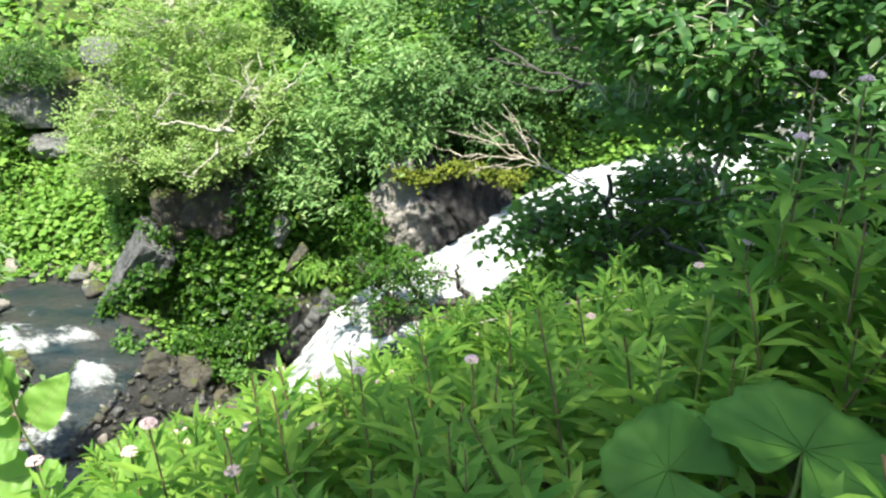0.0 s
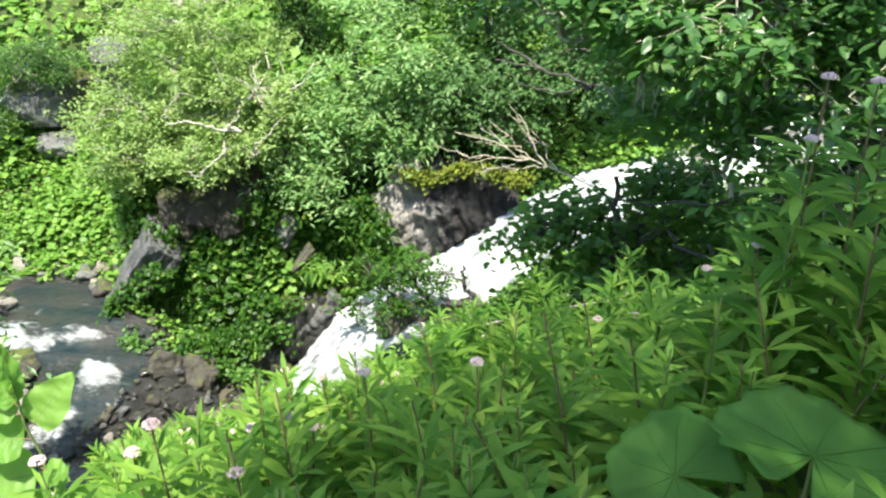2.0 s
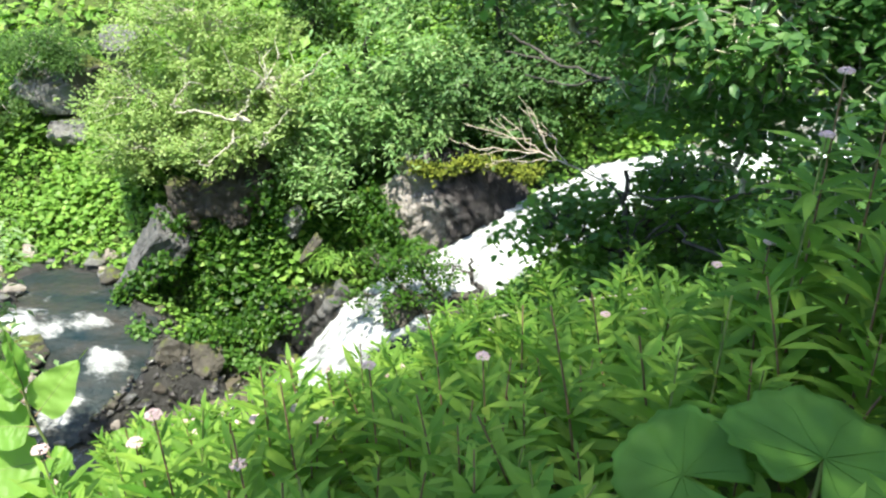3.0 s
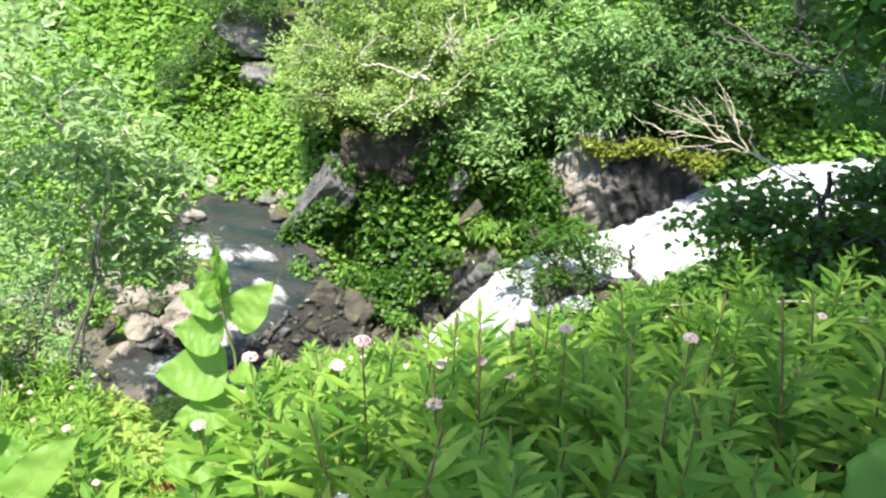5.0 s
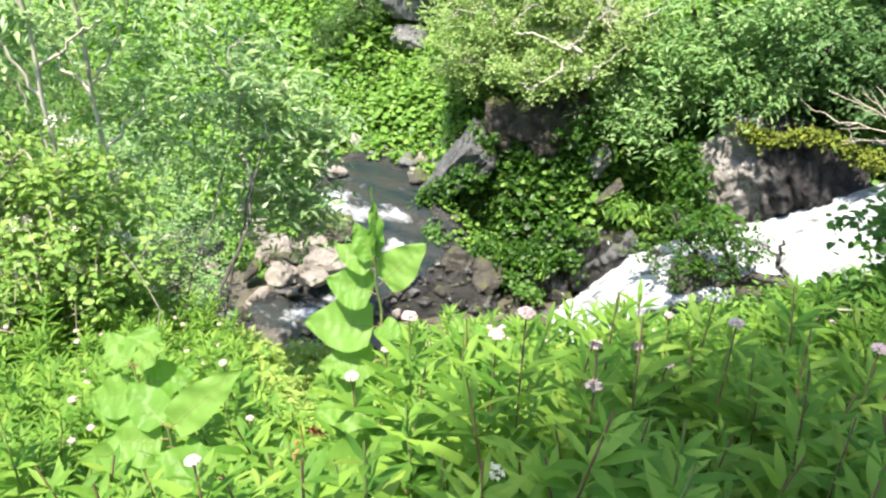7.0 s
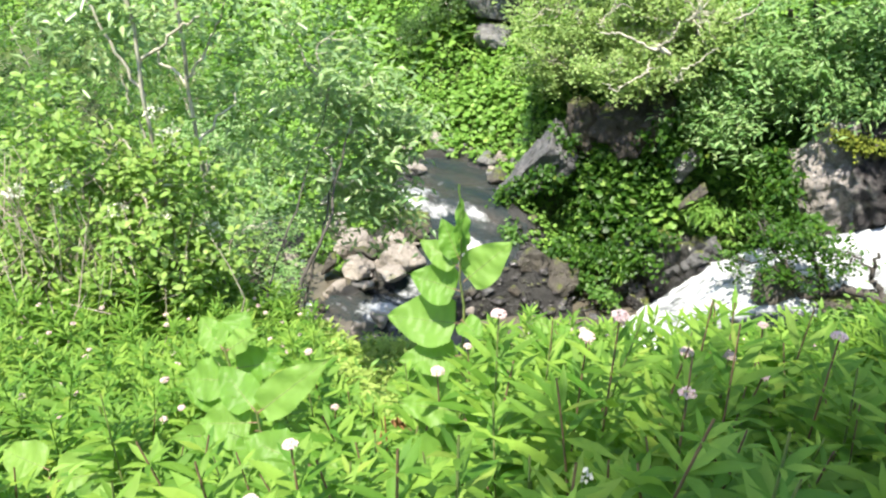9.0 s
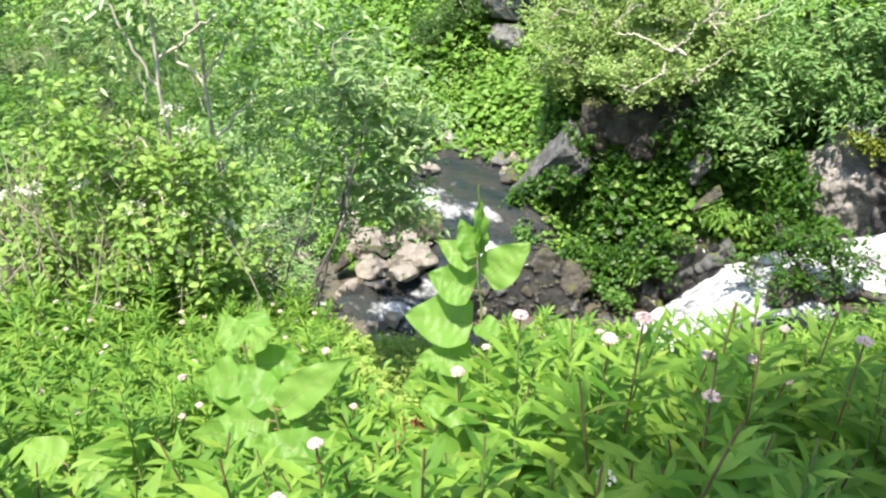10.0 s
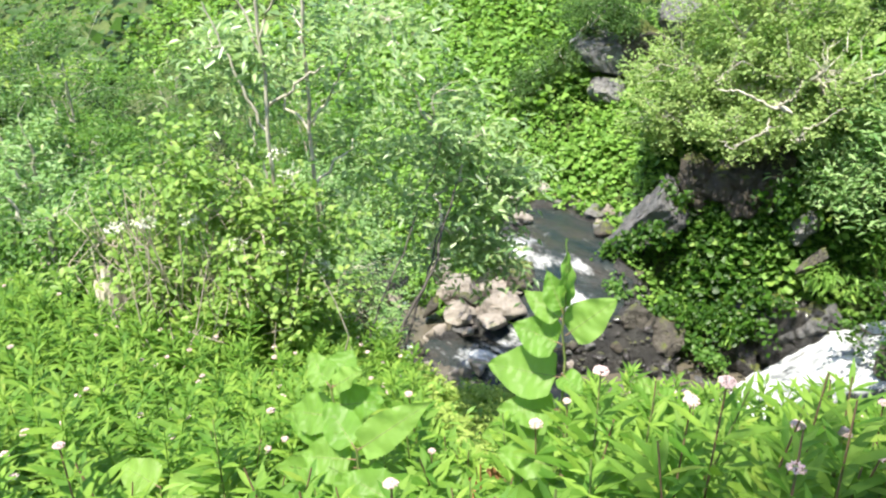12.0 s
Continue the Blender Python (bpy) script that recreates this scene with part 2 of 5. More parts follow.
M_BIRCH = leaf_mat("birch_leaf", (0.19, 0.31, 0.085), (0.37, 0.48, 0.17), (0.36, 0.52, 0.1), 0.42, 0.5)
M_ALDER = leaf_mat("alder_leaf", (0.06, 0.155, 0.03), (0.15, 0.28, 0.055), (0.2, 0.40, 0.05), 0.48, 0.36)
# leaf of the tree's shaded right part, its shade mixed into the green
M_ALDER_T = leaf_mat("shaded_alder_leaf", (0.06, 0.14, 0.045), (0.15, 0.26, 0.09), (0.14, 0.29, 0.06), 0.4, 0.42)
M_BUSH = leaf_mat("shrub_leaf", (0.13, 0.25, 0.045), (0.31, 0.44, 0.11), (0.30, 0.50, 0.05), 0.38, 0.45)
M_PINK = plain_mat("pink_florets", (0.44, 0.30, 0.29), (0.60, 0.47, 0.45), 90.0, 0.8)
M_WHITE = plain_mat("white_florets", (0.34, 0.36, 0.25), (0.52, 0.53, 0.44), 60.0, 0.8)
M_DRY = plain_mat("withered_leaf", (0.16, 0.07, 0.03), (0.34, 0.17, 0.06), 30.0, 0.8)

# ---------- mesh tools ----------
rng = np.random.RandomState(7)


def mesh_of(name, V, F, mats, smooth=False, slots=None):
    """One mesh out of vertices and lists of triangles or quads."""
    me = bpy.data.meshes.new(name)
    V = np.asarray(V, dtype=np.float32)
    F = [np.asarray(f, dtype=np.int32) for f in (F if isinstance(F, list) else [F]) if len(f)]
    loops = np.concatenate([f.ravel() for f in F])
    sizes = np.concatenate([np.full(len(f), f.shape[1], dtype=np.int32) for f in F])
    me.vertices.add(len(V))
    me.vertices.foreach_set("co", V.ravel())
    me.loops.add(len(loops))
    me.loops.foreach_set("vertex_index", loops)
    me.polygons.add(len(sizes))
    me.polygons.foreach_set("loop_start", np.concatenate([[0], np.cumsum(sizes)[:-1]]).astype(np.int32))
    me.polygons.foreach_set("loop_total", sizes)
    if smooth:
        me.polygons.foreach_set("use_smooth", np.ones(len(sizes), dtype=bool))
    for m in mats if isinstance(mats, (list, tuple)) else [mats]:
        me.materials.append(m)
    if slots is not None:
        me.polygons.foreach_set("material_index", np.asarray(slots, dtype=np.int32))
    me.update(calc_edges=True)
    return me


def join(pieces):
    """Several (V, F) into one; F is a single array here."""
    V, F, at = [], [], 0
    for v, f in pieces:
        V.append(v)
        F.append(np.asarray(f) + at)
        at += len(v)
    return np.concatenate(V), np.concatenate(F)


def thing(name, loc, label, category, group="", kind=""):
    ob = new(name)
    ob.empty_display_size = 0.1
    ob.location = loc
    return tagged(ob, label, category, group, kind)


def part(name, V, F, material, parent, label="", smooth=False, local=False):
    """One mesh object under a thing; V in the world's metres unless local."""
    if not local:
        V = np.asarray(V) - np.array(parent.location)
    ob = new(name, mesh_of(name, V, F, material, smooth))
    ob.parent = parent
    return tagged(ob, label)


def unit(a):
    return a / np.maximum(np.linalg.norm(a, axis=-1, keepdims=True), 1e-9)


def tube(points, radii, sides=6):
    P = np.asarray(points, dtype=float)
    R = np.broadcast_to(np.asarray(radii, dtype=float), (len(P),))
    T = unit(np.gradient(P, axis=0))
    ref = np.where(np.abs(T[:, 2:3]) > 0.9, np.array([[1.0, 0, 0]]), np.array([[0, 0, 1.0]]))
    A = unit(np.cross(T, ref))
    B = np.cross(T, A)
    a = np.arange(sides) * 2 * math.pi / sides
    V = (P[:, None] + R[:, None, None] * (np.cos(a)[None, :, None] * A[:, None] + np.sin(a)[None, :, None] * B[:, None])).reshape(-1, 3)
    i, j = np.meshgrid(np.arange(len(P) - 1), np.arange(sides), indexing="ij")
    k = (j + 1) % sides
    F = np.stack([i * sides + j, i * sides + k, (i + 1) * sides + k, (i + 1) * sides + j], -1).reshape(-1, 4)
    return V, F


def bent(a, b, n=6, wander=0.08, sag=0.0, r=rng):
    """A crooked line from a to b."""
    a, b = np.asarray(a, float), np.asarray(b, float)
    t = np.linspace(0, 1, n)[:, None]
    L = np.linalg.norm(b - a)
    off = r.normal(0, wander * L, (n, 3)) * np.sin(t * math.pi)
    off[:, 2:] += -sag * L * np.sin(t * math.pi)
    return a + (b - a) * t + off


# leaf shapes: along, across, out of the blade; then triangles
DIAMOND = (np.array([(0, 0, 0), (0.45, 0.5, 0.1), (0.45, -0.5, 0.1), (1, 0, -0.12)]), np.array([(0, 2, 3), (0, 3, 1)]))
LANCE = (np.array([(0, 0, 0), (0.28, 0.42, 0.07), (0.28, 0, 0.03), (0.28, -0.42, 0.07), (0.62, 0.40, 0.0), (0.62, 0, -0.05), (0.62, -0.40, 0.0), (1, 0, -0.26)]),
         np.array([(0, 2, 1), (0, 3, 2), (1, 2, 5), (1, 5, 4), (2, 3, 6), (2, 6, 5), (4, 5, 7), (5, 6, 7)]))
OVAL = (np.array([(0, 0, 0), (0.16, 0.33, 0.05), (0.16, -0.33, 0.05), (0.5, 0.5, 0.07), (0.5, -0.5, 0.07), (0.5, 0, 0.0), (0.82, 0.3, 0.0), (0.82, -0.3, 0.0), (1, 0, -0.1)]),
        np.array([(0, 5, 1), (0, 2, 5), (1, 5, 3), (2, 4, 5), (3, 5, 6), (4, 7, 5), (6, 5, 8), (7, 8, 5)]))


def leaves(pos, way, up, length, width, shape):
    """Many leaves at once, as one (V, triangles)."""
    T, tri = shape
    d = unit(way)
    s = unit(np.cross(up, d))
    n = np.cross(d, s)
    L, W = np.broadcast_to(length, len(pos))[:, None, None], np.broadcast_to(width, len(pos))[:, None, None]
    V = pos[:, None] + d[:, None] * T[None, :, 0:1] * L + s[:, None] * T[None, :, 1:2] * W + n[:, None] * T[None, :, 2:3] * L
    F = tri[None] + (np.arange(len(pos)) * len(T))[:, None, None]
    return V.reshape(-1, 3), F.reshape(-1, 3)


def wave(x, y, s, seed=0):
    """Smooth roughness of about -1 to 1 with bumps of about s metres."""
    r = np.random.RandomState(seed + 100)
    out = 0
    for k in range(6):
        a, ph, f = r.uniform(0, 6.28), r.uniform(0, 6.28), r.uniform(0.6, 1.7) * 6.28 / s / 2
        out = out + np.sin((x * math.cos(a) + y * math.sin(a)) * f + ph)
    return out / 3.2


def step(a, b, x):
    """0 at a, 1 at b, smooth between."""
    t = np.clip((x - a) / (b - a), 0, 1)
    return t * t * (3 - 2 * t)


# ---------- the lie of the land ----------
RUN_X = [-60, -14, -9, -7, -5.6, -4.5, -2.2, 0, 3.2, 8, 14, 40]
RUN_Y = [11, 8.6, 8.3, 8.3, 9.0, 10.0, 11.0, 11.4, 11.7, 13, 15, 24]
RUN_Z = [-6, -0.4, -0.05, 0.1, 0.06, 0.02, 0.08, 1.9, 3.9, 4.7, 6.2, 13]
FOOT_X = [-60, -14, -9.4, -8.6, -6.6, -6.1, -4.6, -3.0, -1.6, 0.5, 3.2, 8, 14, 40]
FOOT_Y = [13, 10.4, 10.2, 12.7, 12.75, 11.95, 11.35, 11.75, 12.5, 12.7, 12.9, 14.5, 16.5, 26]
CLIFF_H = [0.4, 0.5, 0.5, 0.6, 0.8, 2.0, 2.6, 2.5, 2.2, 1.7, 1.3, 1.2, 1.2, 1.2]


def near_bank(x, y):
    xs = np.where(x > -3.6, x, -3.6 + 0.32 * (x + 3.6))
    xs = np.where(xs > 6, 6 + 0.6 * (xs - 6), xs)
    z = 6.9 + 0.44 * (xs - 0.5) - 0.45 * np.maximum(y, -60)
    z = z - 1.6 * step(3.9, 5.5, y) * step(-3.6, -1.8, x) * (1 - step(1.2, 2.6, x)) * (1 - 0.75 * step(8.5, 11, y))
    crest = step(0.75 - 0.92 * y, 0.25 - 0.92 * y, x)
    y0 = 4.0 + 1.1 * crest
    z = z - 1.7 * step(y0, y0 + 2.0, y) * step(-2.6, -3.8, x) * (1 - 0.5 * step(5.9, 7.4, y)) - 0.45 * step(2.6, 3.8, y) * step(-1.5, -2.2, x) * step(-5.2, -4.2, x) * (1 - crest)
    return z + 0.07 * wave(x, y, 1.3, 3) + 0.03 * wave(x, y, 0.45, 4)


def far_bank(x, y):
    foot, wz = np.interp(x, FOOT_X, FOOT_Y), np.interp(x, RUN_X, RUN_Z)
    wz = wz + 1.25 * step(-9.6, -8.4, x) * (1 - step(-6.2, -5.2, x))
    d = y - foot
    h = np.interp(x, FOOT_X, CLIFF_H)
    z = wz - 0.2 + h * step(0.0, 1.1, d) + 0.72 * np.maximum(d - 0.5, 0) - 0.3 * np.maximum(d - 24, 0) - 0.25 * np.maximum(d - 80, 0)
    return z + 0.22 * step(0.6, 2.5, d) * wave(x, y, 2.6, 5) + 1.2 * step(8, 30, d) * wave(x, y, 14, 6)


CHANNEL = [(-7.75, 12.05, 0.62), (-7.2, 11.75, 0.80), (-6.95, 10.95, 0.85), (-5.95, 10.5, 0.75), (-6.25, 9.9, 0.62), (-6.7, 9.3, 0.58), (-6.9, 8.6, 0.6), (-7.0, 8.0, 0.9)]


def torrent_level(x, y):
    """Water level of the pool and of the run below it."""
    s = 11.15 + 0.22 * (x + 6.6) - y
    drop = 0.40 * step(10.6, 10.15, y) + 0.45 * step(10.15, 9.2, y) + 0.2 * step(8.6, 7.9, y)
    z = 1.35 - 0.30 * step(0.0, 0.35, s)
    return np.where(y < 10.6, np.minimum(z, 1.05), z) - drop


def channel_gap(x, y):
    """Distance from the water's edge of the pool and run; negative in the water."""
    best = np.full(np.shape(x), 99.0)
    for (ax, ay, aw), (bx, by, bw) in zip(CHANNEL, CHANNEL[1:]):
        k = np.clip(((x - ax) * (bx - ax) + (y - ay) * (by - ay)) / ((bx - ax) ** 2 + (by - ay) ** 2), 0, 1)
        best = np.minimum(best, np.hypot(x - ax - k * (bx - ax), y - ay - k * (by - ay)) - aw - k * (bw - aw))
    return best + 0.09 * wave(x, y, 0.7, 77)


def land(x, y):
    """Height of the ground."""
    x, y = np.asarray(x, float), np.asarray(y, float)
    yc, wz = np.interp(x, RUN_X, RUN_Y), np.interp(x, RUN_X, RUN_Z)
    near, far = near_bank(x, y), far_bank(x, y)
    bed = wz - 0.35 + 0.06 * wave(x, y, 0.8, 8)
    k = step(0.0, 0.9, np.abs(y - yc) - 0.75)
    near = np.where(y < yc, np.maximum(near, wz + 0.15 + 0.2 * np.maximum(yc - 1.2 - y, 0)), near)
    z = np.where(y < yc, bed * (1 - k) + np.maximum(near, bed) * k, bed)
    foot = np.interp(x, FOOT_X, FOOT_Y)
    z = np.where((y >= yc) & (y < foot), bed + (np.maximum(wz - 0.1, bed) + 0.28 * np.maximum(y - yc - 0.8, 0) * step(-6.6, -7.6, x) - bed) * k, z)
    z = np.where(y >= foot, np.maximum(far, bed), z)
    gap, lev = channel_gap(x, y), torrent_level(x, y)
    rim = lev + 0.16 + 0.08 * wave(x, y, 0.5, 78) - 1.3 * np.maximum(gap - 0.2, 0)
    z = np.where((gap > 0) & (y > yc + 0.2), np.maximum(z, rim), z)
    return np.where(gap < 0.12, np.minimum(z, lev - 0.3 * step(0.12, -0.25, gap) + 0.1), z)


def spot(x, y, dz=0.0):
    return np.array([x, y, float(land(x, y)) + dz])


# ground: one sheet, close-meshed near the stream and coarse towards the horizon


def axis(lo, hi, fine, reach):
    mid = np.arange(lo, hi + fine / 2, fine)
    grow = fine * np.cumsum(1.16 ** np.arange(1, 60))
    grow = np.append(grow[grow < reach], reach)
    return np.concatenate([lo - grow[::-1], mid, hi + grow])


gx, gy = axis(-16, 8, 0.16, 700), axis(-2, 22, 0.16, 700)
GX, GY = np.meshgrid(gx, gy, indexing="ij")
GV = np.stack([GX, GY, land(GX, GY)], -1).reshape(-1, 3)
ii, jj = np.meshgrid(np.arange(len(gx) - 1), np.arange(len(gy) - 1), indexing="ij")
q = ii * len(gy) + jj
GF = np.stack([q, q + len(gy), q + len(gy) + 1, q + 1], -1).reshape(-1, 4)
ctr = GV[GF].mean(1)
wet = np.where((channel_gap(ctr[:, 0], ctr[:, 1]) < 1.5) & (ctr[:, 1] < np.interp(ctr[:, 0], FOOT_X, FOOT_Y) + 0.3), 9, np.interp(ctr[:, 0], RUN_X, RUN_Z) + 0.3)
ground = new("ground", mesh_of("ground", GV, GF, [M_GROUND, M_BED], True, (ctr[:, 2] < wet) & (ctr[:, 1] > 5)))
tagged(ground, "steep green gorge slopes with a stony stream bed", "ground", kind="structure")


# ---------- water ----------


def sheet(rows_a, rows_b, n_long, n_wide, rough, seed, lift=0.0, scale=0.5):
    """A rippled strip of water between two banks."""
    A, B = np.asarray(rows_a, float), np.asarray(rows_b, float)
    t = np.linspace(0, len(A) - 1, n_long)
    a = np.stack([np.interp(t, range(len(A)), A[:, c]) for c in range(3)], -1)
    b = np.stack([np.interp(t, range(len(B)), B[:, c]) for c in range(3)], -1)
    s = np.linspace(0, 1, n_wide)[None, :, None]
    P = a[:, None] * (1 - s) + b[:, None] * s
    S, T = np.meshgrid(np.linspace(0, 1, n_wide), t)
    x, y = P[..., 0], P[..., 1]
    P[..., 2] += lift * np.sin(S * math.pi) + rough * (wave(x, y, scale, seed) + 0.6 * wave(x, y, scale * 0.4, seed + 1) + 0.35 * wave(x, y, scale * 0.17, seed + 2))
    i, j = np.meshgrid(np.arange(n_long - 1), np.arange(n_wide - 1), indexing="ij")
    k = i * n_wide + j
    return P.reshape(-1, 3), np.stack([k, k + n_wide, k + n_wide + 1, k + 1], -1).reshape(-1, 4)


def water(name, a, b, mat, label, rough, seed, n=(60, 24), lift=0.0, scale=0.5):
    V, F = sheet(a, b, n[0], n[1], rough, seed, lift, scale)
    ob = new(name, mesh_of(name, V, F, mat, True))
    return tagged(ob, label, "water", kind="structure")


def torrent():
    """Pool, lip and tumbling run as one sheet; foam lies where the water drops."""
    xs, ys = np.arange(-9.6, -4.6, 0.035), np.arange(7.6, 13.8, 0.035)
    X, Y = np.meshgrid(xs, ys, indexing="ij")
    s = 11.15 + 0.22 * (X + 6.6) - Y
    Z = torrent_level(X, Y)
    mid = np.interp(Y, [8.3, 9.3, 10.0, 10.5], [-6.9, -6.62, -6.2, -6.0])
    along = X * 0.35 + Y
    churn = 1.0 * wave(X, Y, 0.6, 71) + 0.7 * wave(X * 2.2, along * 0.7, 0.4, 72) + 0.35 * wave(X, Y, 0.17, 73) + 0.15 * wave(X, Y, 0.08, 74)
    lip = np.exp(-((s - 0.14) / np.interp(X, [-7.7, -7.2, -6.8, -6.2], [0.5, 0.32, 0.13, 0.08])) ** 2) * step(-5.8, -6.3, X)
    run = np.exp(-((X - mid) / 0.34) ** 2) * step(9.95, 9.7, Y) * step(7.9, 8.6, Y)
    run = np.maximum(run, np.exp(-((X + 5.9) / 0.5) ** 2 - ((Y - 10.38) / 0.2) ** 2))
    tail = 0.6 * np.exp(-((X + 7.1) / 0.4) ** 2 - ((Y - 8.3) / 0.4) ** 2)
    foam = 1.75 * np.maximum(np.maximum(lip, run), tail) + 0.32 * churn - 0.95
    Z = Z + 0.014 * wave(X, Y, 0.3, 11) + 0.008 * wave(X, Y, 0.13, 12) + 0.018 * np.clip(foam, 0, 1.2) * (1 + churn)
    V = np.stack([X, Y, Z], -1).reshape(-1, 3)
    i, j = np.meshgrid(np.arange(len(xs) - 1), np.arange(len(ys) - 1), indexing="ij")
    k = i * len(ys) + j
    F = np.stack([k, k + len(ys), k + len(ys) + 1, k + 1], -1).reshape(-1, 4)
    F = F[channel_gap(X, Y).reshape(-1)[F].min(1) < 0.16]
    ob = new("water_pool", mesh_of("water_pool", V, F, M_TORRENT, True))
    ob.data.attributes.new("foam", "FLOAT", "POINT").data.foreach_set("value", (0.42 + 0.45 * foam).reshape(-1).astype(np.float32))
    return tagged(ob, "dark clear pool spilling over a foaming stone lip", "water", kind="structure")


torrent()
water("water_stream", [(-40, 8.6, -3.2), (-14, 7.7, -0.28), (-9, 7.3, 0.02), (-6.4, 7.4, 0.10), (-4.6, 8.8, 0.10), (-2.4, 10.0, 0.0)],
      [(-40, 10.6, -3.2), (-14, 9.5, -0.28), (-9, 9.4, 0.02), (-6.4, 9.2, 0.10), (-4.6, 11.4, 0.10), (-2.6, 12.1, 0.0)], M_RUN,
      "shallow rippling stream over dark stones", 0.02, 31, (160, 24))
cascade_near = [(-3.2, 10.3, -0.3), (-2.6, 10.3, -0.15), (-1.9, 10.5, 0.35), (-1.2, 10.6, 1.0), (-0.5, 10.6, 1.45), (0.6, 10.6, 1.75), (1.4, 10.7, 2.2), (2.2, 10.9, 3.0), (3.2, 11.0, 3.65), (4.0, 11.2, 3.9)]
cascade_far = [(-3.3, 11.35, -0.2), (-3.0, 11.5, 0.1), (-2.65, 11.7, 0.5), (-2.15, 11.95, 1.15), (-1.1, 12.35, 1.8), (-0.1, 12.55, 2.2), (0.6, 12.65, 2.68), (1.3, 12.75, 3.15), (2.4, 12.9, 3.62), (3.6, 13.1, 3.85)]
V, F = sheet(cascade_near, cascade_far, 300, 90, 0.04, 41, 0.12, 0.9)
across, along = (np.arange(len(V)) % 90) / 90.0, (np.arange(len(V)) // 90) / 300.0
V[:, 2] += 0.05 * wave(across * 7, along * 6, 0.7, 47) + 0.015 * wave(across * 14, along * 10, 0.4, 48)
side = ((np.arange(len(V)) % 90) - 44.5) / 44.5
side = np.where(side > 0, side ** 3, -side)
ragged = wave(V[:, 0], V[:, 1], 0.5, 44) + 0.7 * wave(V[:, 0], V[:, 1], 0.17, 45)
V[:, 2] += 0.03 * np.sin(V[:, 1] * 14 + 3 * wave(V[:, 0], V[:, 1], 1.1, 46)) * np.sin(V[:, 0] * 4 + V[:, 1] * 3) - 0.25 * step(0.86, 1.0, side)
casc = new("water_cascade", mesh_of("water_cascade", V, F, M_TORRENT, True))
casc.data.attributes.new("foam", "FLOAT", "POINT").data.foreach_set("value", (1.0 - 0.9 * step(0.78, 1.0, side) + 0.10 * ragged).astype(np.float32))
tagged(casc, "white foaming cascade rushing down a rocky chute", "water", kind="structure")
water("water_upstream", [(3.9, 11.2, 3.8), (6, 11.7, 4.25), (8, 12.3, 4.5), (14, 14.2, 6.0)], [(3.5, 13.1, 3.8), (6, 13.6, 4.35), (8, 14.2, 4.6), (14, 16, 6.1)], M_RAPID,
      "fast stream water above the cascade", 0.04, 61, (90, 24))


# ---------- rocks ----------


def rock_geo(size, seed, detail=4, rough=0.09, cuts=16):
    bm = bmesh.new()
    bmesh.ops.create_icosphere(bm, subdivisions=detail, radius=1.0)
    V = np.array([v.co for v in bm.verts])
    F = np.array([[v.index for v in f.verts] for f in bm.faces])
    bm.free()
    r = np.random.RandomState(seed)
    for _ in range(cuts):  # flat broken faces
        n = unit(r.normal(size=3))
        lim = r.uniform(0.34, 0.72)
        over = V @ n - lim
        V = V - np.where(over > 0, over * 0.985, 0)[:, None] * n
    off = np.array([noise.fractal(Vector(v * 1.7 + seed), 1.0, 2.1, 5) for v in V])
    fine = np.array([noise.fractal(Vector(v * 6 + seed), 1.0, 2.1, 3) for v in V])
    crack = np.array([abs(noise.noise(Vector(v * 2.6 + seed * 3))) for v in V])
    V = V * (1 + rough * off + 0.07 * fine - 0.16 * np.maximum(0, 0.12 - crack) / 0.12)[:, None]
    return V * np.asarray(size) / 2, F


def block_geo(size, seed, n=16, rough=0.075, chip=0.012, groove=0.0):
    """A broken block: a gridded box with chipped corners, cracks and a grainy skin."""
    bm = bmesh.new()
    bmesh.ops.create_cube(bm, size=2.0)
    bmesh.ops.subdivide_edges(bm, edges=bm.edges[:], cuts=n, use_grid_fill=True)
    V = np.array([v.co for v in bm.verts])
    F = np.array([[v.index for v in f.verts] for f in bm.faces])
    bm.free()
    r = np.random.RandomState(seed)
    for _ in range(26):
        d = unit(r.normal(size=3))
        lim = r.uniform(0.66, 1.08)
        over = V @ d - lim
        V = V - np.where(over > 0, over * 0.97, 0)[:, None] * d
    S = np.asarray(size) / 2
    W = V * S
    k = 1.0 / max(S)
    off = np.array([noise.fractal(Vector(w * k * 1.6 + seed), 1.0, 2.1, 5) for w in W])
    fine = np.array([noise.fractal(Vector(w * 5 + seed), 1.0, 2.1, 4) for w in W])
    crack = np.array([abs(noise.noise(Vector(w * k * 2.2 + seed * 3))) for w in W])
    turn = pose(0, 0, 0, 31, 17, 23).to_3x3()
    chips = np.array([noise.cell((turn @ Vector(w)) * 2.6 + Vector((seed, 0, 0))) + 0.5 * noise.cell((turn @ Vector(w)) * 5.3) for w in W])
    flute = np.array([noise.fractal(Vector((w[0] * 7 + seed, w[1] * 7, w[2] * 1.3)), 0.8, 2.1, 4) for w in W]) if groove else 0.0
    push = (groove * flute + rough * off + 0.3 * rough * fine + chip * chips - 0.8 * rough * np.maximum(0, 0.1 - crack) / 0.1)[:, None]
    return W + unit(V) * push * max(S), F


def rock(name, loc, size, turn, seed, mat, label, detail=4, rough=0.09, category="rock", group="", chip=0.012, groove=0.0):
    if detail > 3:
        V, F = block_geo(np.asarray(size) * 1.2, seed, 40 if detail > 4 else 22, rough, chip, groove)
    else:
        V, F = rock_geo(np.asarray(size) * 1.55, seed, detail, rough)
    ob = new(name, mesh_of(name, V, F, mat, detail > 4))
    ob.matrix_world = pose(*loc, *turn)
    return tagged(ob, label, category, group)


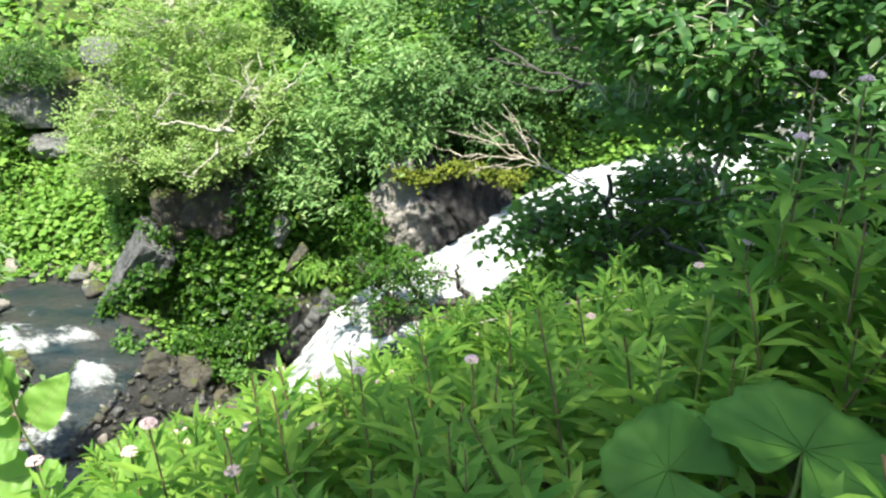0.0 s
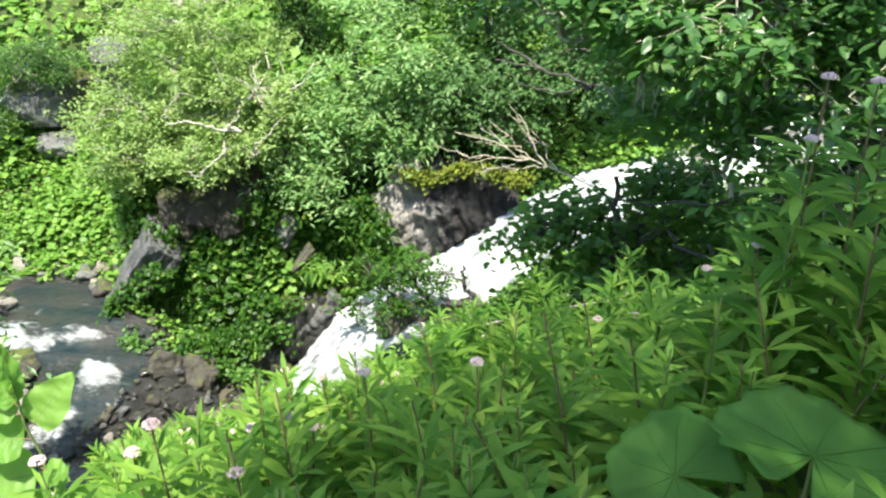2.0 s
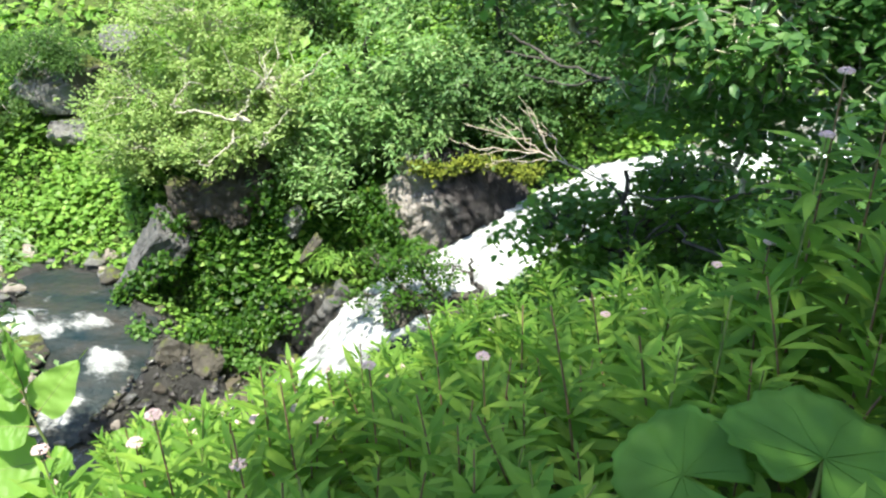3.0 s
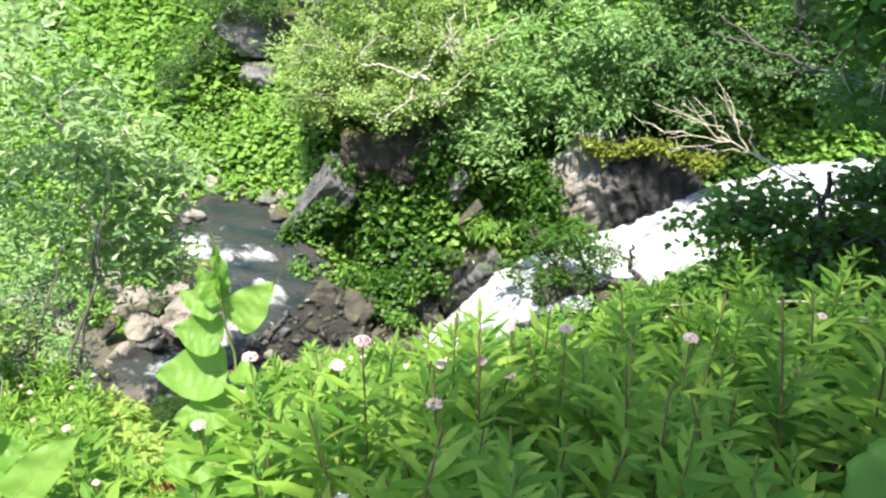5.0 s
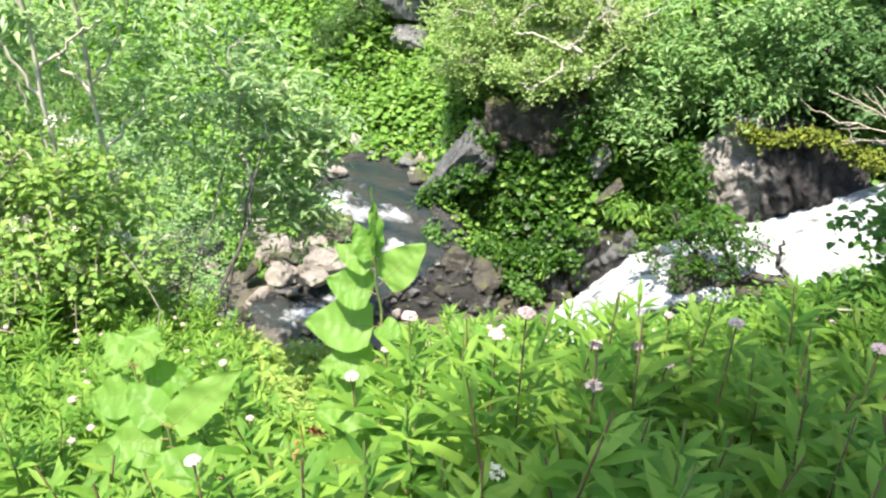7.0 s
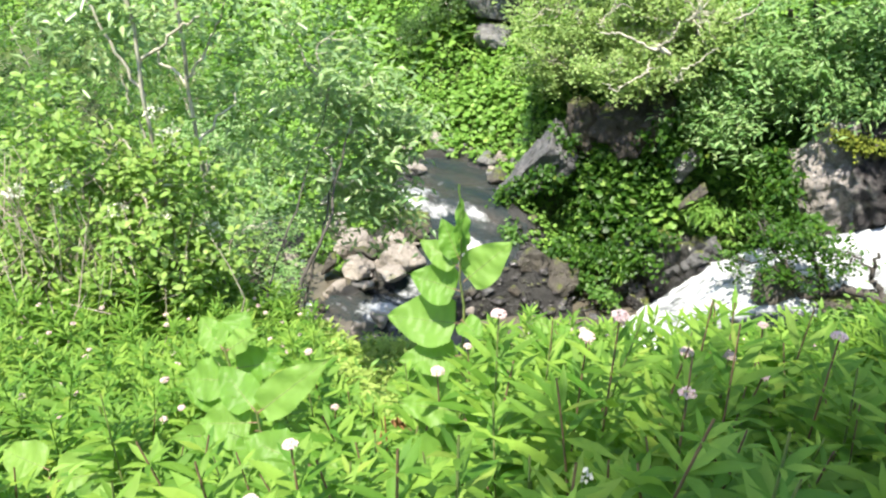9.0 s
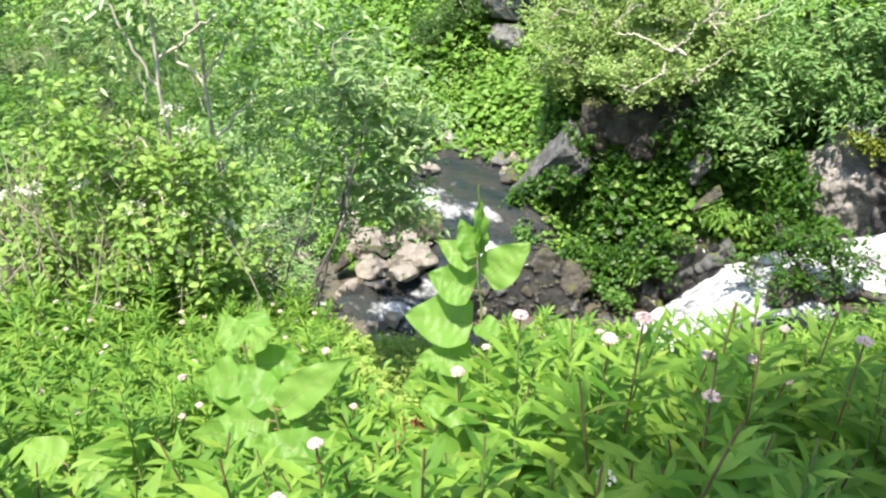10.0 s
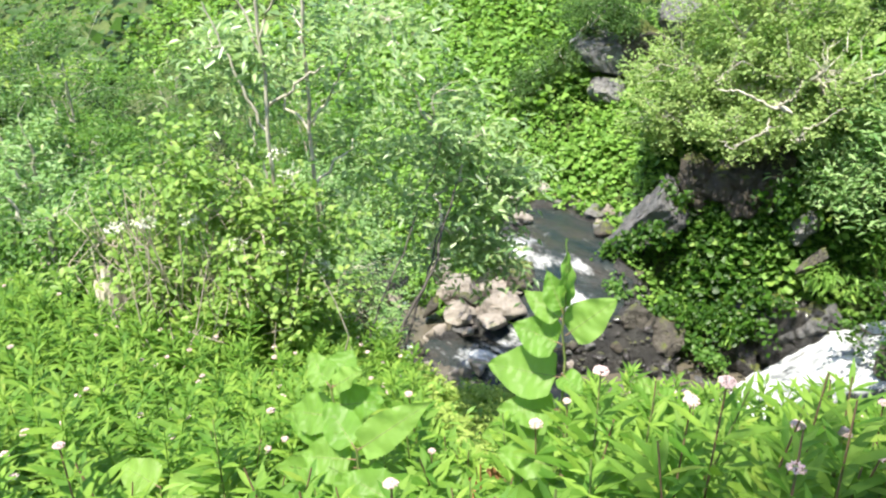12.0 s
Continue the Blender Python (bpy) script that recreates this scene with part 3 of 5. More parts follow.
def slab():
    """A leaning wedge of bedrock, narrow at its foot, fluted along its length."""
    bm = bmesh.new()
    bmesh.ops.create_cube(bm, size=2.0)
    bmesh.ops.subdivide_edges(bm, edges=bm.edges[:], cuts=44, use_grid_fill=True)
    V = np.array([v.co for v in bm.verts])
    F = np.array([[v.index for v in f.verts] for f in bm.faces])
    bm.free()
    u = (V[:, 0] + 1) / 2
    W = V * (1.08, 0.45, 0.36) * np.stack([np.ones_like(u), 0.28 + 0.72 * u, 0.14 + 0.86 * u ** 0.8], -1)
    W[:, 2] += 0.10 * u
    flute = np.array([noise.fractal(Vector((w[0] * 1.1, w[1] * 6, w[2] * 6)), 0.8, 2.1, 5) for w in W])
    lump = np.array([noise.fractal(Vector(w * 1.7 + 9), 1.0, 2.1, 4) for w in W])
    plates = np.array([noise.cell(pose(0, 0, 0, 20, 8, 0).to_3x3() @ Vector((w[0] * 1.3, w[1] * 4, w[2] * 4))) for w in W])
    ob = new("rock_slab", mesh_of("rock_slab", W + unit(V) * (0.05 * flute + 0.05 * lump + 0.03 * plates)[:, None], F, M_SLAB, True))
    ob.matrix_world = pose(-5.72, 11.93, 1.78, 14, -45, 12)
    return tagged(ob, "big grey slanting rock slab beside the pool", "rock")


slab()
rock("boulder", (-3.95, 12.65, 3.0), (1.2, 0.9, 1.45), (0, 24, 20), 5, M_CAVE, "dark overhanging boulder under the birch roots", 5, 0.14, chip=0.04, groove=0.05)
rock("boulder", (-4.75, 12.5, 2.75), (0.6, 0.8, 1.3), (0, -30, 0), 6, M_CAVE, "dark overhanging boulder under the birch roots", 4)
rock("boulder", (-2.95, 12.4, 2.65), (0.36, 0.4, 0.62), (10, 24, 0), 8, M_ROCK, "grey rock showing through bank plants", 5, 0.13, chip=0.04)
rock("wet_rock", (0.1, 12.9, 2.95), (2.5, 1.0, 1.75), (-8, -8, 4), 12, M_SPRAY, "rock face beside the cascade, pale and dry to dark and wet", 5, 0.10, chip=0.03, groove=0.09)
rock("boulder", (-0.84, 11.10, 1.66), (0.6, 0.55, 0.6), (0, 25, 10), 15, M_BROWN, "brown boulder standing in the cascade", 4)
rock("boulder", (0.16, 10.99, 1.65), (0.9, 0.5, 0.45), (0, -12, 8), 26, M_BROWN, "dark boulder parting the cascade below a shrub", 4)
rock("boulder", (-4.9, 10.72, 0.74), (0.78, 0.55, 0.68), (0, 10, 30), 16, M_BROWN, "mossy brown boulder at the stream's edge", 4)
rock("boulder", (-4.4, 10.95, 0.6), (0.6, 0.55, 0.6), (0, 0, 60), 17, M_BROWN, "mossy brown boulder at the stream's edge", 4)
rock("wet_rock", (-2.5, 12.2, 0.7), (2.0, 0.8, 1.35), (-14, 26, 10), 18, M_WET_SHADE, "dark wet rock at the foot of the bank", 5, 0.09, chip=0.0, groove=0.06)
rock("wet_rock", (-2.5, 11.98, 1.02), (1.7, 0.5, 0.42), (0, -50, 8), 27, M_SLAB, "smooth grey rock washed by the lower cascade", 5, 0.07, chip=0.02, groove=0.05)
rock("boulder", (-2.62, 12.14, 2.2), (0.16, 0.25, 0.6), (0, 34, 10), 28, M_BROWN, "brown rock showing between bank plants", 4, 0.1)
rock("wet_rock", (-3.4, 11.75, 0.2), (1.2, 0.7, 0.8), (-8, 12, 0), 19, M_WET_SHADE, "dark wet rock at the foot of the bank", 5, 0.09, chip=0.0, groove=0.06)
rock("outcrop", (-8.9, 15.6, 4.0), (1.3, 1.0, 0.9), (10, 15, 15), 21, M_ROCK, "weathered grey outcrop on the far bank", 4)
rock("outcrop", (-8.55, 15.2, 3.3), (0.8, 0.7, 0.6), (0, 20, 0), 22, M_ROCK, "weathered grey outcrop on the far bank", 4)
rock("outcrop", (-7.3, 16.1, 4.95), (0.9, 0.8, 0.8), (20, 0, 40), 23, M_ROCK, "weathered grey outcrop on the far bank", 4)
rock("outcrop", (-7.9, 15.9, 4.1), (1.4, 0.8, 1.1), (20, 0, 10), 24, M_BROWN, "shaded brown outcrop on the far bank", 4)
rock("boulder", (-9.2, 14.2, 1.75), (0.5, 0.5, 0.6), (0, 0, 40), 25, M_PALE, "small pale boulder among bank plants", 4)

for n, (x, y, z, s) in enumerate([(-7.0, 9.3, 0.55, 0.5), (-6.6, 8.35, 0.3, 0.4), (-7.9, 9.5, 0.65, 0.6), (-5.2, 10.6, 0.4, 0.25), (-7.3, 8.9, 0.4, 0.35), (-8.4, 9.1, 0.4, 0.5), (-5.6, 9.9, 0.5, 0.3),
                                 (-5.4, 9.4, 0.3, 0.22), (-5.1, 9.9, 0.3, 0.28), (-4.7, 10.3, 0.3, 0.24), (-9.3, 8.9, 0.3, 0.45), (-7.9, 8.2, 0.15, 0.3), (-8.6, 12.9, 1.5, 0.4), (-8.9, 12.3, 1.5, 0.35), (-8.7, 11.4, 1.45, 0.45)]):
    rock("stream_stone", (x, y, z), (s, s * 0.8, s * 0.6), (5 * n, 11 * n, 47 * n), 130 + n, (M_PALE, M_PALE, M_BROWN)[n % 3], "loose rounded stone at the stream's edge", 3, 0.08, "stone", "stones in the stream")
for n in range(100):
    x = rng.uniform(-6.3, -3.0)
    y = float(np.interp(x, RUN_X, RUN_Y)) + rng.uniform(-0.2, 1.3)
    s = rng.uniform(0.10, 0.32)
    rock("stream_stone", (x, y, max(float(land(x, y)), 0.02) + s * 0.06), (s, s * 0.8, s * 0.6), (0, 0, 47 * n), 230 + n, (M_WET_SHADE, M_WET, M_CAVE, M_WET, M_SLAB)[n % 5], "small wet stone at the stream's edge", 2, 0.08, "stone", "stones in the stream")

for n, (x, y, z, w) in enumerate([(-7.35, 10.35, 0.95, 0.75), (-7.1, 9.75, 0.62, 0.8), (-8.2, 9.65, 0.6, 0.8), (-7.75, 9.2, 0.5, 0.65), (-7.6, 10.0, 0.7, 0.6), (-6.75, 8.05, 0.2, 0.4), (-6.5, 7.75, 0.15, 0.3), (-8.9, 9.9, 0.7, 0.55)]):
    rock("boulder", (x, y, z), (w, w * 0.8, w * 0.62), (6 * n, 9 * n, 40 * n), 170 + n, M_BROWN if n == 0 else M_PALE, "mossy boulder beside the pool's outflow" if n == 0 else "pale sunlit boulder beside the stream", 4, 0.1)

pebbles = []
while len(pebbles) < 260:
    x, y = rng.uniform(-5.9, -3.4), rng.uniform(9.3, 11.2)
    if float(channel_gap(np.array([x]), np.array([y]))[0]) > 0.02:
        s = rng.uniform(0.05, 0.16)
        V, F = rock_geo(np.array([s, s * 0.8, s * 0.6]) * 1.55, 700 + len(pebbles) % 12, 1, 0.08)
        a = rng.uniform(0, 6.28)
        V = V @ np.array([[math.cos(a), math.sin(a), 0], [-math.sin(a), math.cos(a), 0], [0, 0, 1]])
        pebbles.append((V + (x, y, max(float(land(x, y)), 0.05) + s * 0.08), F))
tagged(new("pebble_bank", mesh_of("pebble_bank", *join(pebbles), M_WET)), "brown wet pebbles on the gravel beside the run", "pebbles", kind="stuff")
for n in range(46):
    x = rng.uniform(-9.5, -4.6)
    y = float(np.interp(x, [-9.5, -6.4, -4.6], [7.4, 7.5, 8.9])) + rng.uniform(-0.35, 1.1)
    s = rng.uniform(0.12, 0.42)
    rock("stream_stone", (x, y, max(0.08, float(land(x, y))) + s * 0.05), (s, s * 0.8, s * 0.5), (0, 0, 47 * n), 530 + n, (M_PALE, M_BROWN, M_ROCK, M_CAVE, M_PALE)[n % 5], "wet brown stone in the shallow stream", 3 if s > 0.3 else 2, 0.08, "stone", "stones in the stream")
n = 0
while n < 90:
    x, y = rng.uniform(-9.4, -5.0), rng.uniform(8.2, 13.3)
    gap = float(channel_gap(np.array([x]), np.array([y]))[0])
    if -0.12 < gap < 0.75:
        s = rng.uniform(0.10, 0.34) * (1.3 if x < -6.4 else 0.8)
        rock("stream_stone", (x, y, float(land(x, y)) + s * 0.12), (s, s * 0.8, s * 0.6), (0, 0, 47 * n), 400 + n, (M_BROWN, M_WET, M_ROCK, M_PALE)[n % 4] if x > -6.6 else (M_PALE, M_BROWN, M_ROCK, M_PALE)[n % 4], "weathered stone on the pool's rim", 3 if s > 0.25 else 2, 0.08, "stone", "stones in the stream")
        n += 1

# ---------- plants: building blocks ----------


def sprays(pos, way, n_leaf, length, width, shape, spread=0.05, droop=0.15, seed=0, step_len=0.6):
    """Leafy twigs: at each place leaves in two ranks along the twig."""
    r = np.random.RandomState(seed)
    m = len(pos)
    d = unit(way)
    s = unit(np.cross(d, np.array([0, 0, 1.0])) + 1e-4)
    k = np.arange(n_leaf)
    along = (k[None] + r.uniform(-0.3, 0.3, (m, n_leaf))) * length * step_len
    side = np.where(k % 2 == 0, 1.0, -1.0)[None]
    P = pos[:, None] + d[:, None] * along[..., None] + r.normal(0, spread * length * 3, (m, n_leaf, 3))
    P[..., 2] -= droop * along ** 2 / (length * n_leaf * step_len + 1e-6)
    W = d[:, None] * 0.55 + s[:, None] * side[..., None] * 0.85 + r.normal(0, 0.38, (m, n_leaf, 3))
    W[..., 2] -= droop
    U = np.array([0, -0.1, 1.0]) + r.normal(0, 0.33, (m, n_leaf, 3))
    Ls = length * r.uniform(0.65, 1.2, m * n_leaf)
    return leaves(P.reshape(-1, 3), W.reshape(-1, 3), U.reshape(-1, 3), Ls, Ls * width / length, shape)


def blob_points(c, rad, n, r, shell=0.35, tuft=0.16, bunch=9):
    """Places for leafy twigs, gathered into small flat fans that share one heading."""
    m = max(2, n // bunch)
    u = unit(r.normal(size=(m, 3)))
    k = r.uniform(shell, 1.0, (m, 1)) ** 0.6
    ang = np.arctan2(u[:, 1], u[:, 0])
    k = k * (1 + 0.22 * np.sin(3 * ang + 5 * u[:, 2] + c[0] * 3) + 0.12 * np.sin(7 * ang + c[1] * 5))[:, None]
    heart = np.asarray(c) + u * k * np.asarray(rad)
    head = u + r.normal(0, 0.35, u.shape)
    pick = r.randint(m, size=n)
    return heart[pick] + r.normal(0, 1.0, (n, 3)) * (tuft, tuft, tuft * 0.4), head[pick]


def tree(name, stems, blobs, label, category, bark, leaf, n_spray, n_leaf, length, width, shape, seed, spread=0.05, droop=0.2, limb_r=0.03, out=0.6, lift=0.2, twigs=0.5, group="", tuft=0.16):
    """Stems: (points, radius at foot, radius at top). Blobs: (centre, radii, share) that the leafy twigs fill."""
    r = np.random.RandomState(seed)
    root = thing(name, stems[0][0][0], label, category, group)
    knots = []
    for pts, r0, r1, *own in stems:
        P = np.asarray(pts, float)
        t = np.linspace(0, len(P) - 1, 5 * len(P))
        C = np.stack([np.interp(t, range(len(P)), P[:, c]) for c in range(3)], -1)
        C[1:-1] += r.normal(0, 0.25 * r0 + 0.008, C[1:-1].shape)
        V, F = tube(C, np.linspace(r0, r1, len(C)), 8)
        part("trunk", V, F, own[0] if own else bark, root, smooth=True)
        knots.append(C[len(C) // 4:])
    stem_pts = np.concatenate(knots)
    tips = [stem_pts]
    for c, rad, share in blobs:
        c = np.asarray(c, float)
        near = stem_pts[np.argmin(np.linalg.norm(stem_pts - c, axis=1) + 0.5 * np.maximum(stem_pts[:, 2] - c[2] + 0.2, 0))]
        C = bent(near, c + np.array([0, 0, 0.2 * rad[2]]), 8, 0.07, 0.02, r)
        V, F = tube(C, np.linspace(limb_r, limb_r * 0.35, 8), 6)
        part("limb", V, F, bark, root, smooth=True)
        tips.append(C[2:])
    tips = np.concatenate(tips)
    total = sum(b[2] for b in blobs)
    P, W = [], []
    for c, rad, share in blobs:
        p, u = blob_points(c, rad, int(n_spray * share / total), r, tuft=tuft)
        P.append(p)
        W.append(u * out + r.normal(0, 0.28, u.shape) + np.array([0, 0, lift]))
    P, W = np.concatenate(P), np.concatenate(W)
    tw = []
    for p in P[r.rand(len(P)) < twigs]:
        a = tips[np.argmin(np.linalg.norm(tips - p, axis=1))]
        tw.append(tube(bent(a, p, 5, 0.09, 0.03, r), np.linspace(limb_r * 0.35, limb_r * 0.1, 5), 3))
    if tw:
        tagged(part("twig_growth", *join(tw), bark, root), kind="stuff")
    P = P - unit(W) * (0.35 * n_leaf * length)
    V, F = sprays(P, W, n_leaf, length, width, shape, spread, droop, seed + 1)
    part("crown", V, F, leaf, root)
    return root

# ---------- trees and shrubs ----------
# side branches
WILLOW_FORKS = [([(-5.71, 4.08, 5.9), (-5.95, 3.95, 6.5), (-6.2, 3.85, 7.2)], 0.018, 0.008),
    ([(-5.7, 4.08, 6.2), (-5.4, 4.3, 6.5), (-5.15, 4.4, 6.65)], 0.018, 0.008),
    ([(-5.74, 4.06, 5.0), (-5.95, 4.0, 5.3), (-6.2, 3.9, 5.6)], 0.015, 0.006),
    ([(-5.73, 4.06, 5.3), (-5.85, 4.0, 5.8), (-5.9, 4.0, 6.1)], 0.013, 0.006),
    ([(-5.69, 4.09, 6.7), (-5.85, 4.0, 7.3), (-5.95, 3.95, 7.8)], 0.015, 0.006),
    ([(-5.68, 4.09, 6.9), (-5.45, 4.2, 7.4), (-5.3, 4.3, 7.9)], 0.014, 0.006),
    ([(-5.75, 4.6, 5.9), (-5.5, 4.8, 6.3), (-5.35, 4.9, 6.7)], 0.016, 0.007)]
tree("willow_tree",
     [([(-5.62, 4.1, 2.6), (-5.75, 4.05, 4.6), (-5.70, 4.08, 6.4), (-5.6, 4.15, 9.0)], 0.026, 0.014),
      ([(-5.6, 4.6, 2.4), (-5.78, 4.6, 5.0), (-5.72, 4.62, 7.0), (-5.6, 4.7, 8.6)], 0.026, 0.014),
      ([(-4.79, 4.5, 2.3), (-4.72, 4.8, 3.7), (-4.85, 5.5, 4.2), (-5.3, 6.4, 4.8)], 0.025, 0.012, M_BARK_D),
      ([(-4.83, 4.3, 2.3), (-4.8, 4.45, 3.9), (-5.0, 5.2, 4.5), (-5.5, 6.3, 5.2)], 0.013, 0.007, M_BARK_D),
      ([(-4.95, 4.65, 2.3), (-4.95, 5.3, 3.7), (-5.3, 6.1, 4.3)], 0.02, 0.010, M_BARK_D)] + WILLOW_FORKS,
     [((-6.1, 4.8, 6.9), (1.4, 1.0, 0.7), 1.3), ((-6.23, 6.27, 6.5), (1.04, 1.04, 0.6), 1.3), ((-5.88, 6.62, 5.6), (0.93, 0.93, 0.58), 1.6), ((-6.0, 6.97, 4.56), (1.04, 0.93, 0.7), 1.8), ((-5.3, 6.5, 5.14), (0.46, 0.46, 0.46), 0.5), ((-5.9, 5.4, 5.4), (1.1, 1.0, 1.0), 1.7), ((-6.9, 4.8, 6.2), (1.0, 1.0, 1.0), 2), ((-6.2, 6.7, 3.8), (0.7, 0.8, 0.45), 0.6), ((-5.2, 7.05, 4.5), (0.66, 0.58, 0.58), 1.6), ((-5.25, 6.86, 3.8), (0.62, 0.58, 0.46), 1.4), ((-5.72, 6.4, 3.7), (0.5, 0.5, 0.4), 0.3)],
     "slender grey-green willow with several thin stems on the bank", "tree", M_BARK, M_WILLOW, 680, 9, 0.168, 0.056, DIAMOND, 61, twigs=0.1, droop=0.25, limb_r=0.02)
tree("viburnum_shrub",
     [([(-6.1, 3.4, 3.2), (-6.2, 3.5, 4.2), (-6.4, 3.6, 5.0)], 0.03, 0.01), ([(-6.15, 3.45, 3.2), (-6.0, 3.5, 4.1), (-5.6, 3.6, 4.7)], 0.03, 0.01),
      ([(-6.2, 3.4, 3.2), (-6.5, 3.3, 4.0), (-6.9, 3.4, 4.6)], 0.025, 0.01)],
     [((-6.3, 3.6, 5.0), (1.1, 0.7, 0.6), 2.2), ((-5.6, 3.9, 4.7), (0.75, 0.7, 0.7), 2), ((-7.1, 3.4, 4.8), (0.8, 0.7, 0.6), 1.6), ((-5.3, 4.0, 4.2), (0.4, 0.4, 0.5), 0.8), ((-7.5, 2.9, 4.5), (0.7, 0.7, 0.6), 1.3), ((-6.6, 3.5, 5.6), (0.5, 0.4, 0.4), 0.5), ((-5.9, 3.8, 5.4), (0.35, 0.3, 0.5), 0.5), ((-5.42, 4.0, 5.4), (0.15, 0.15, 0.45), 0.4), ((-5.05, 3.65, 4.45), (0.45, 0.35, 0.32), 1.2), ((-5.6, 3.25, 4.4), (0.4, 0.25, 0.25), 0.6), ((-6.3, 2.95, 4.6), (0.6, 0.25, 0.25), 0.9)],
     "yellow-green flowering shrub with bare reddish twigs below", "shrub", M_DEAD, M_BUSH, 1040, 7, 0.095, 0.056, OVAL, 62, spread=0.12, twigs=0.3, limb_r=0.014)
vib = [o for o in scene.objects if o.name == "viburnum_shrub"][0]
vr = np.random.RandomState(15)
for fx, fy, fz in ((-5.45, 4.05, 5.6), (-6.33, 2.95, 5.2), (-5.15, 4.1, 4.66), (-5.5, 4.0, 5.82), (-6.56, 2.7, 5.15), (-6.0, 3.2, 5.25), (-5.3, 3.7, 4.9), (-6.8, 3.1, 5.0), (-5.6, 3.45, 5.0), (-5.42, 4.0, 5.45), (-5.35, 3.9, 5.2)):
    q = unit(vr.normal(size=(60, 3))) * (0.09, 0.09, 0.035) + (fx, fy, fz)
    part("umbel", *leaves(q, vr.normal(size=(60, 3)), vr.normal(0, 0.3, (60, 3)) + (0, 0, 1), 0.035, 0.03, DIAMOND), M_WHITE, vib, "flat creamy white flower cluster")
for k in range(110):
    a = np.array([-6.0 + vr.normal(0, 0.6), 3.0 + vr.normal(0, 0.3), 3.5])
    part("bare_twig", *tube(bent(a, a + (vr.normal(0, 0.4), vr.normal(0, 0.2), vr.uniform(0.8, 2.0)), 5, 0.08, 0, vr), np.linspace(0.010, 0.004, 5), 4), M_DEAD, vib)
for k in range(3):
    a = np.array([(-5.42, 3.95, 3.3), (-5.5, 4.0, 3.3), (-5.35, 3.9, 3.3)][k])
    part("shoot", *tube(bent(a, a + (0, 0.05, 2.3), 6, 0.02, 0, vr), np.linspace(0.012, 0.005, 6), 5), M_STEM, vib)
# side branches
BIRCH_LIMBS = [([(-3.9, 12.6, 4.6), (-3.3, 11.75, 4.72), (-3.6, 11.5, 4.85), (-3.95, 11.35, 5.02), (-4.3, 11.3, 5.0)], 0.028, 0.012, M_BARK),
    ([(-3.5, 11.6, 4.8), (-3.25, 11.6, 5.0), (-3.2, 11.62, 5.2)], 0.019, 0.009, M_BARK),
    ([(-3.6, 12.4, 4.3), (-3.05, 11.6, 4.34), (-3.0, 11.5, 4.6), (-2.8, 11.55, 4.72), (-2.55, 11.65, 4.97)], 0.019, 0.007, M_BARK),
    ([(-3.8, 12.3, 4.4), (-3.5, 11.4, 4.46), (-3.7, 11.2, 4.35), (-3.85, 11.15, 4.18)], 0.017, 0.008, M_BARK),
    ([(-3.4, 12.5, 5.0), (-3.0, 11.9, 5.36), (-3.1, 11.8, 5.5), (-3.25, 11.75, 5.6)], 0.017, 0.007, M_BARK),
    ([(-2.9, 12.7, 5.0), (-2.3, 12.3, 5.4), (-2.2, 12.25, 5.6), (-1.98, 12.3, 5.75)], 0.017, 0.007, M_BARK),
    ([(-4.6, 12.2, 4.8), (-4.4, 11.35, 5.1), (-4.2, 11.4, 5.3), (-4.05, 11.45, 5.45)], 0.014, 0.006, M_BARK)]
tree("birch_tree",
     [([(-4.1, 13.6, 3.6), (-4.3, 13.2, 4.5), (-4.9, 12.9, 4.7), (-5.6, 12.8, 4.9)], 0.11, 0.04),
      ([(-4.1, 13.6, 3.6), (-3.9, 13.0, 4.4), (-3.6, 12.6, 4.9), (-3.2, 12.6, 5.2)], 0.1, 0.03),
      ([(-4.2, 13.5, 3.8), (-4.4, 12.9, 4.1), (-4.6, 12.4, 4.1)], 0.06, 0.02)] + BIRCH_LIMBS,
     [((-4.6, 13.2, 5.5), (1.7, 1.2, 0.9), 3), ((-5.6, 13.0, 4.7), (1.1, 1.0, 0.7), 2), ((-3.3, 12.8, 4.9), (1.0, 0.9, 0.8), 2), ((-4.2, 12.2, 4.2), (1.1, 0.7, 0.45), 1.8),
      ((-4.6, 13.6, 6.3), (1.5, 1.2, 0.7), 1.6), ((-5.7, 12.6, 3.8), (0.8, 0.6, 0.5), 0.9)],
     "sunlit yellow-green mountain birch with crooked pale branches on rocks", "tree", M_BARK_W, M_BIRCH, 2900, 11, 0.075, 0.045, DIAMOND, 63, twigs=0.11, limb_r=0.04, droop=0.1)
tree("sallow_tree",
     [([(-1.6, 14.2, 4.4), (-1.7, 13.7, 5.4), (-1.4, 13.3, 6.1)], 0.08, 0.03), ([(-1.6, 14.2, 4.4), (-1.9, 13.6, 5.0), (-2.0, 13.2, 5.3)], 0.07, 0.03)],
     [((-1.9, 13.2, 4.6), (0.9, 0.8, 0.75), 2.2), ((-0.9, 13.3, 5.3), (1.1, 0.9, 0.9), 2.6), ((-0.9, 13.8, 6.4), (1.0, 0.9, 0.8), 1.6),
      ((-2.7, 12.9, 3.8), (0.9, 0.6, 0.6), 1.2), ((-0.4, 12.9, 4.5), (0.7, 0.5, 0.4), 0.9), ((-1.3, 13.0, 4.25), (0.9, 0.5, 0.4), 1.2), ((-2.3, 12.5, 3.5), (0.6, 0.5, 0.5), 0.8)],
     "spreading grey-green sallow above the cascade", "tree", M_BARK_D, M_SALLOW, 1250, 9, 0.16, 0.052, DIAMOND, 64, twigs=0.06, limb_r=0.03)
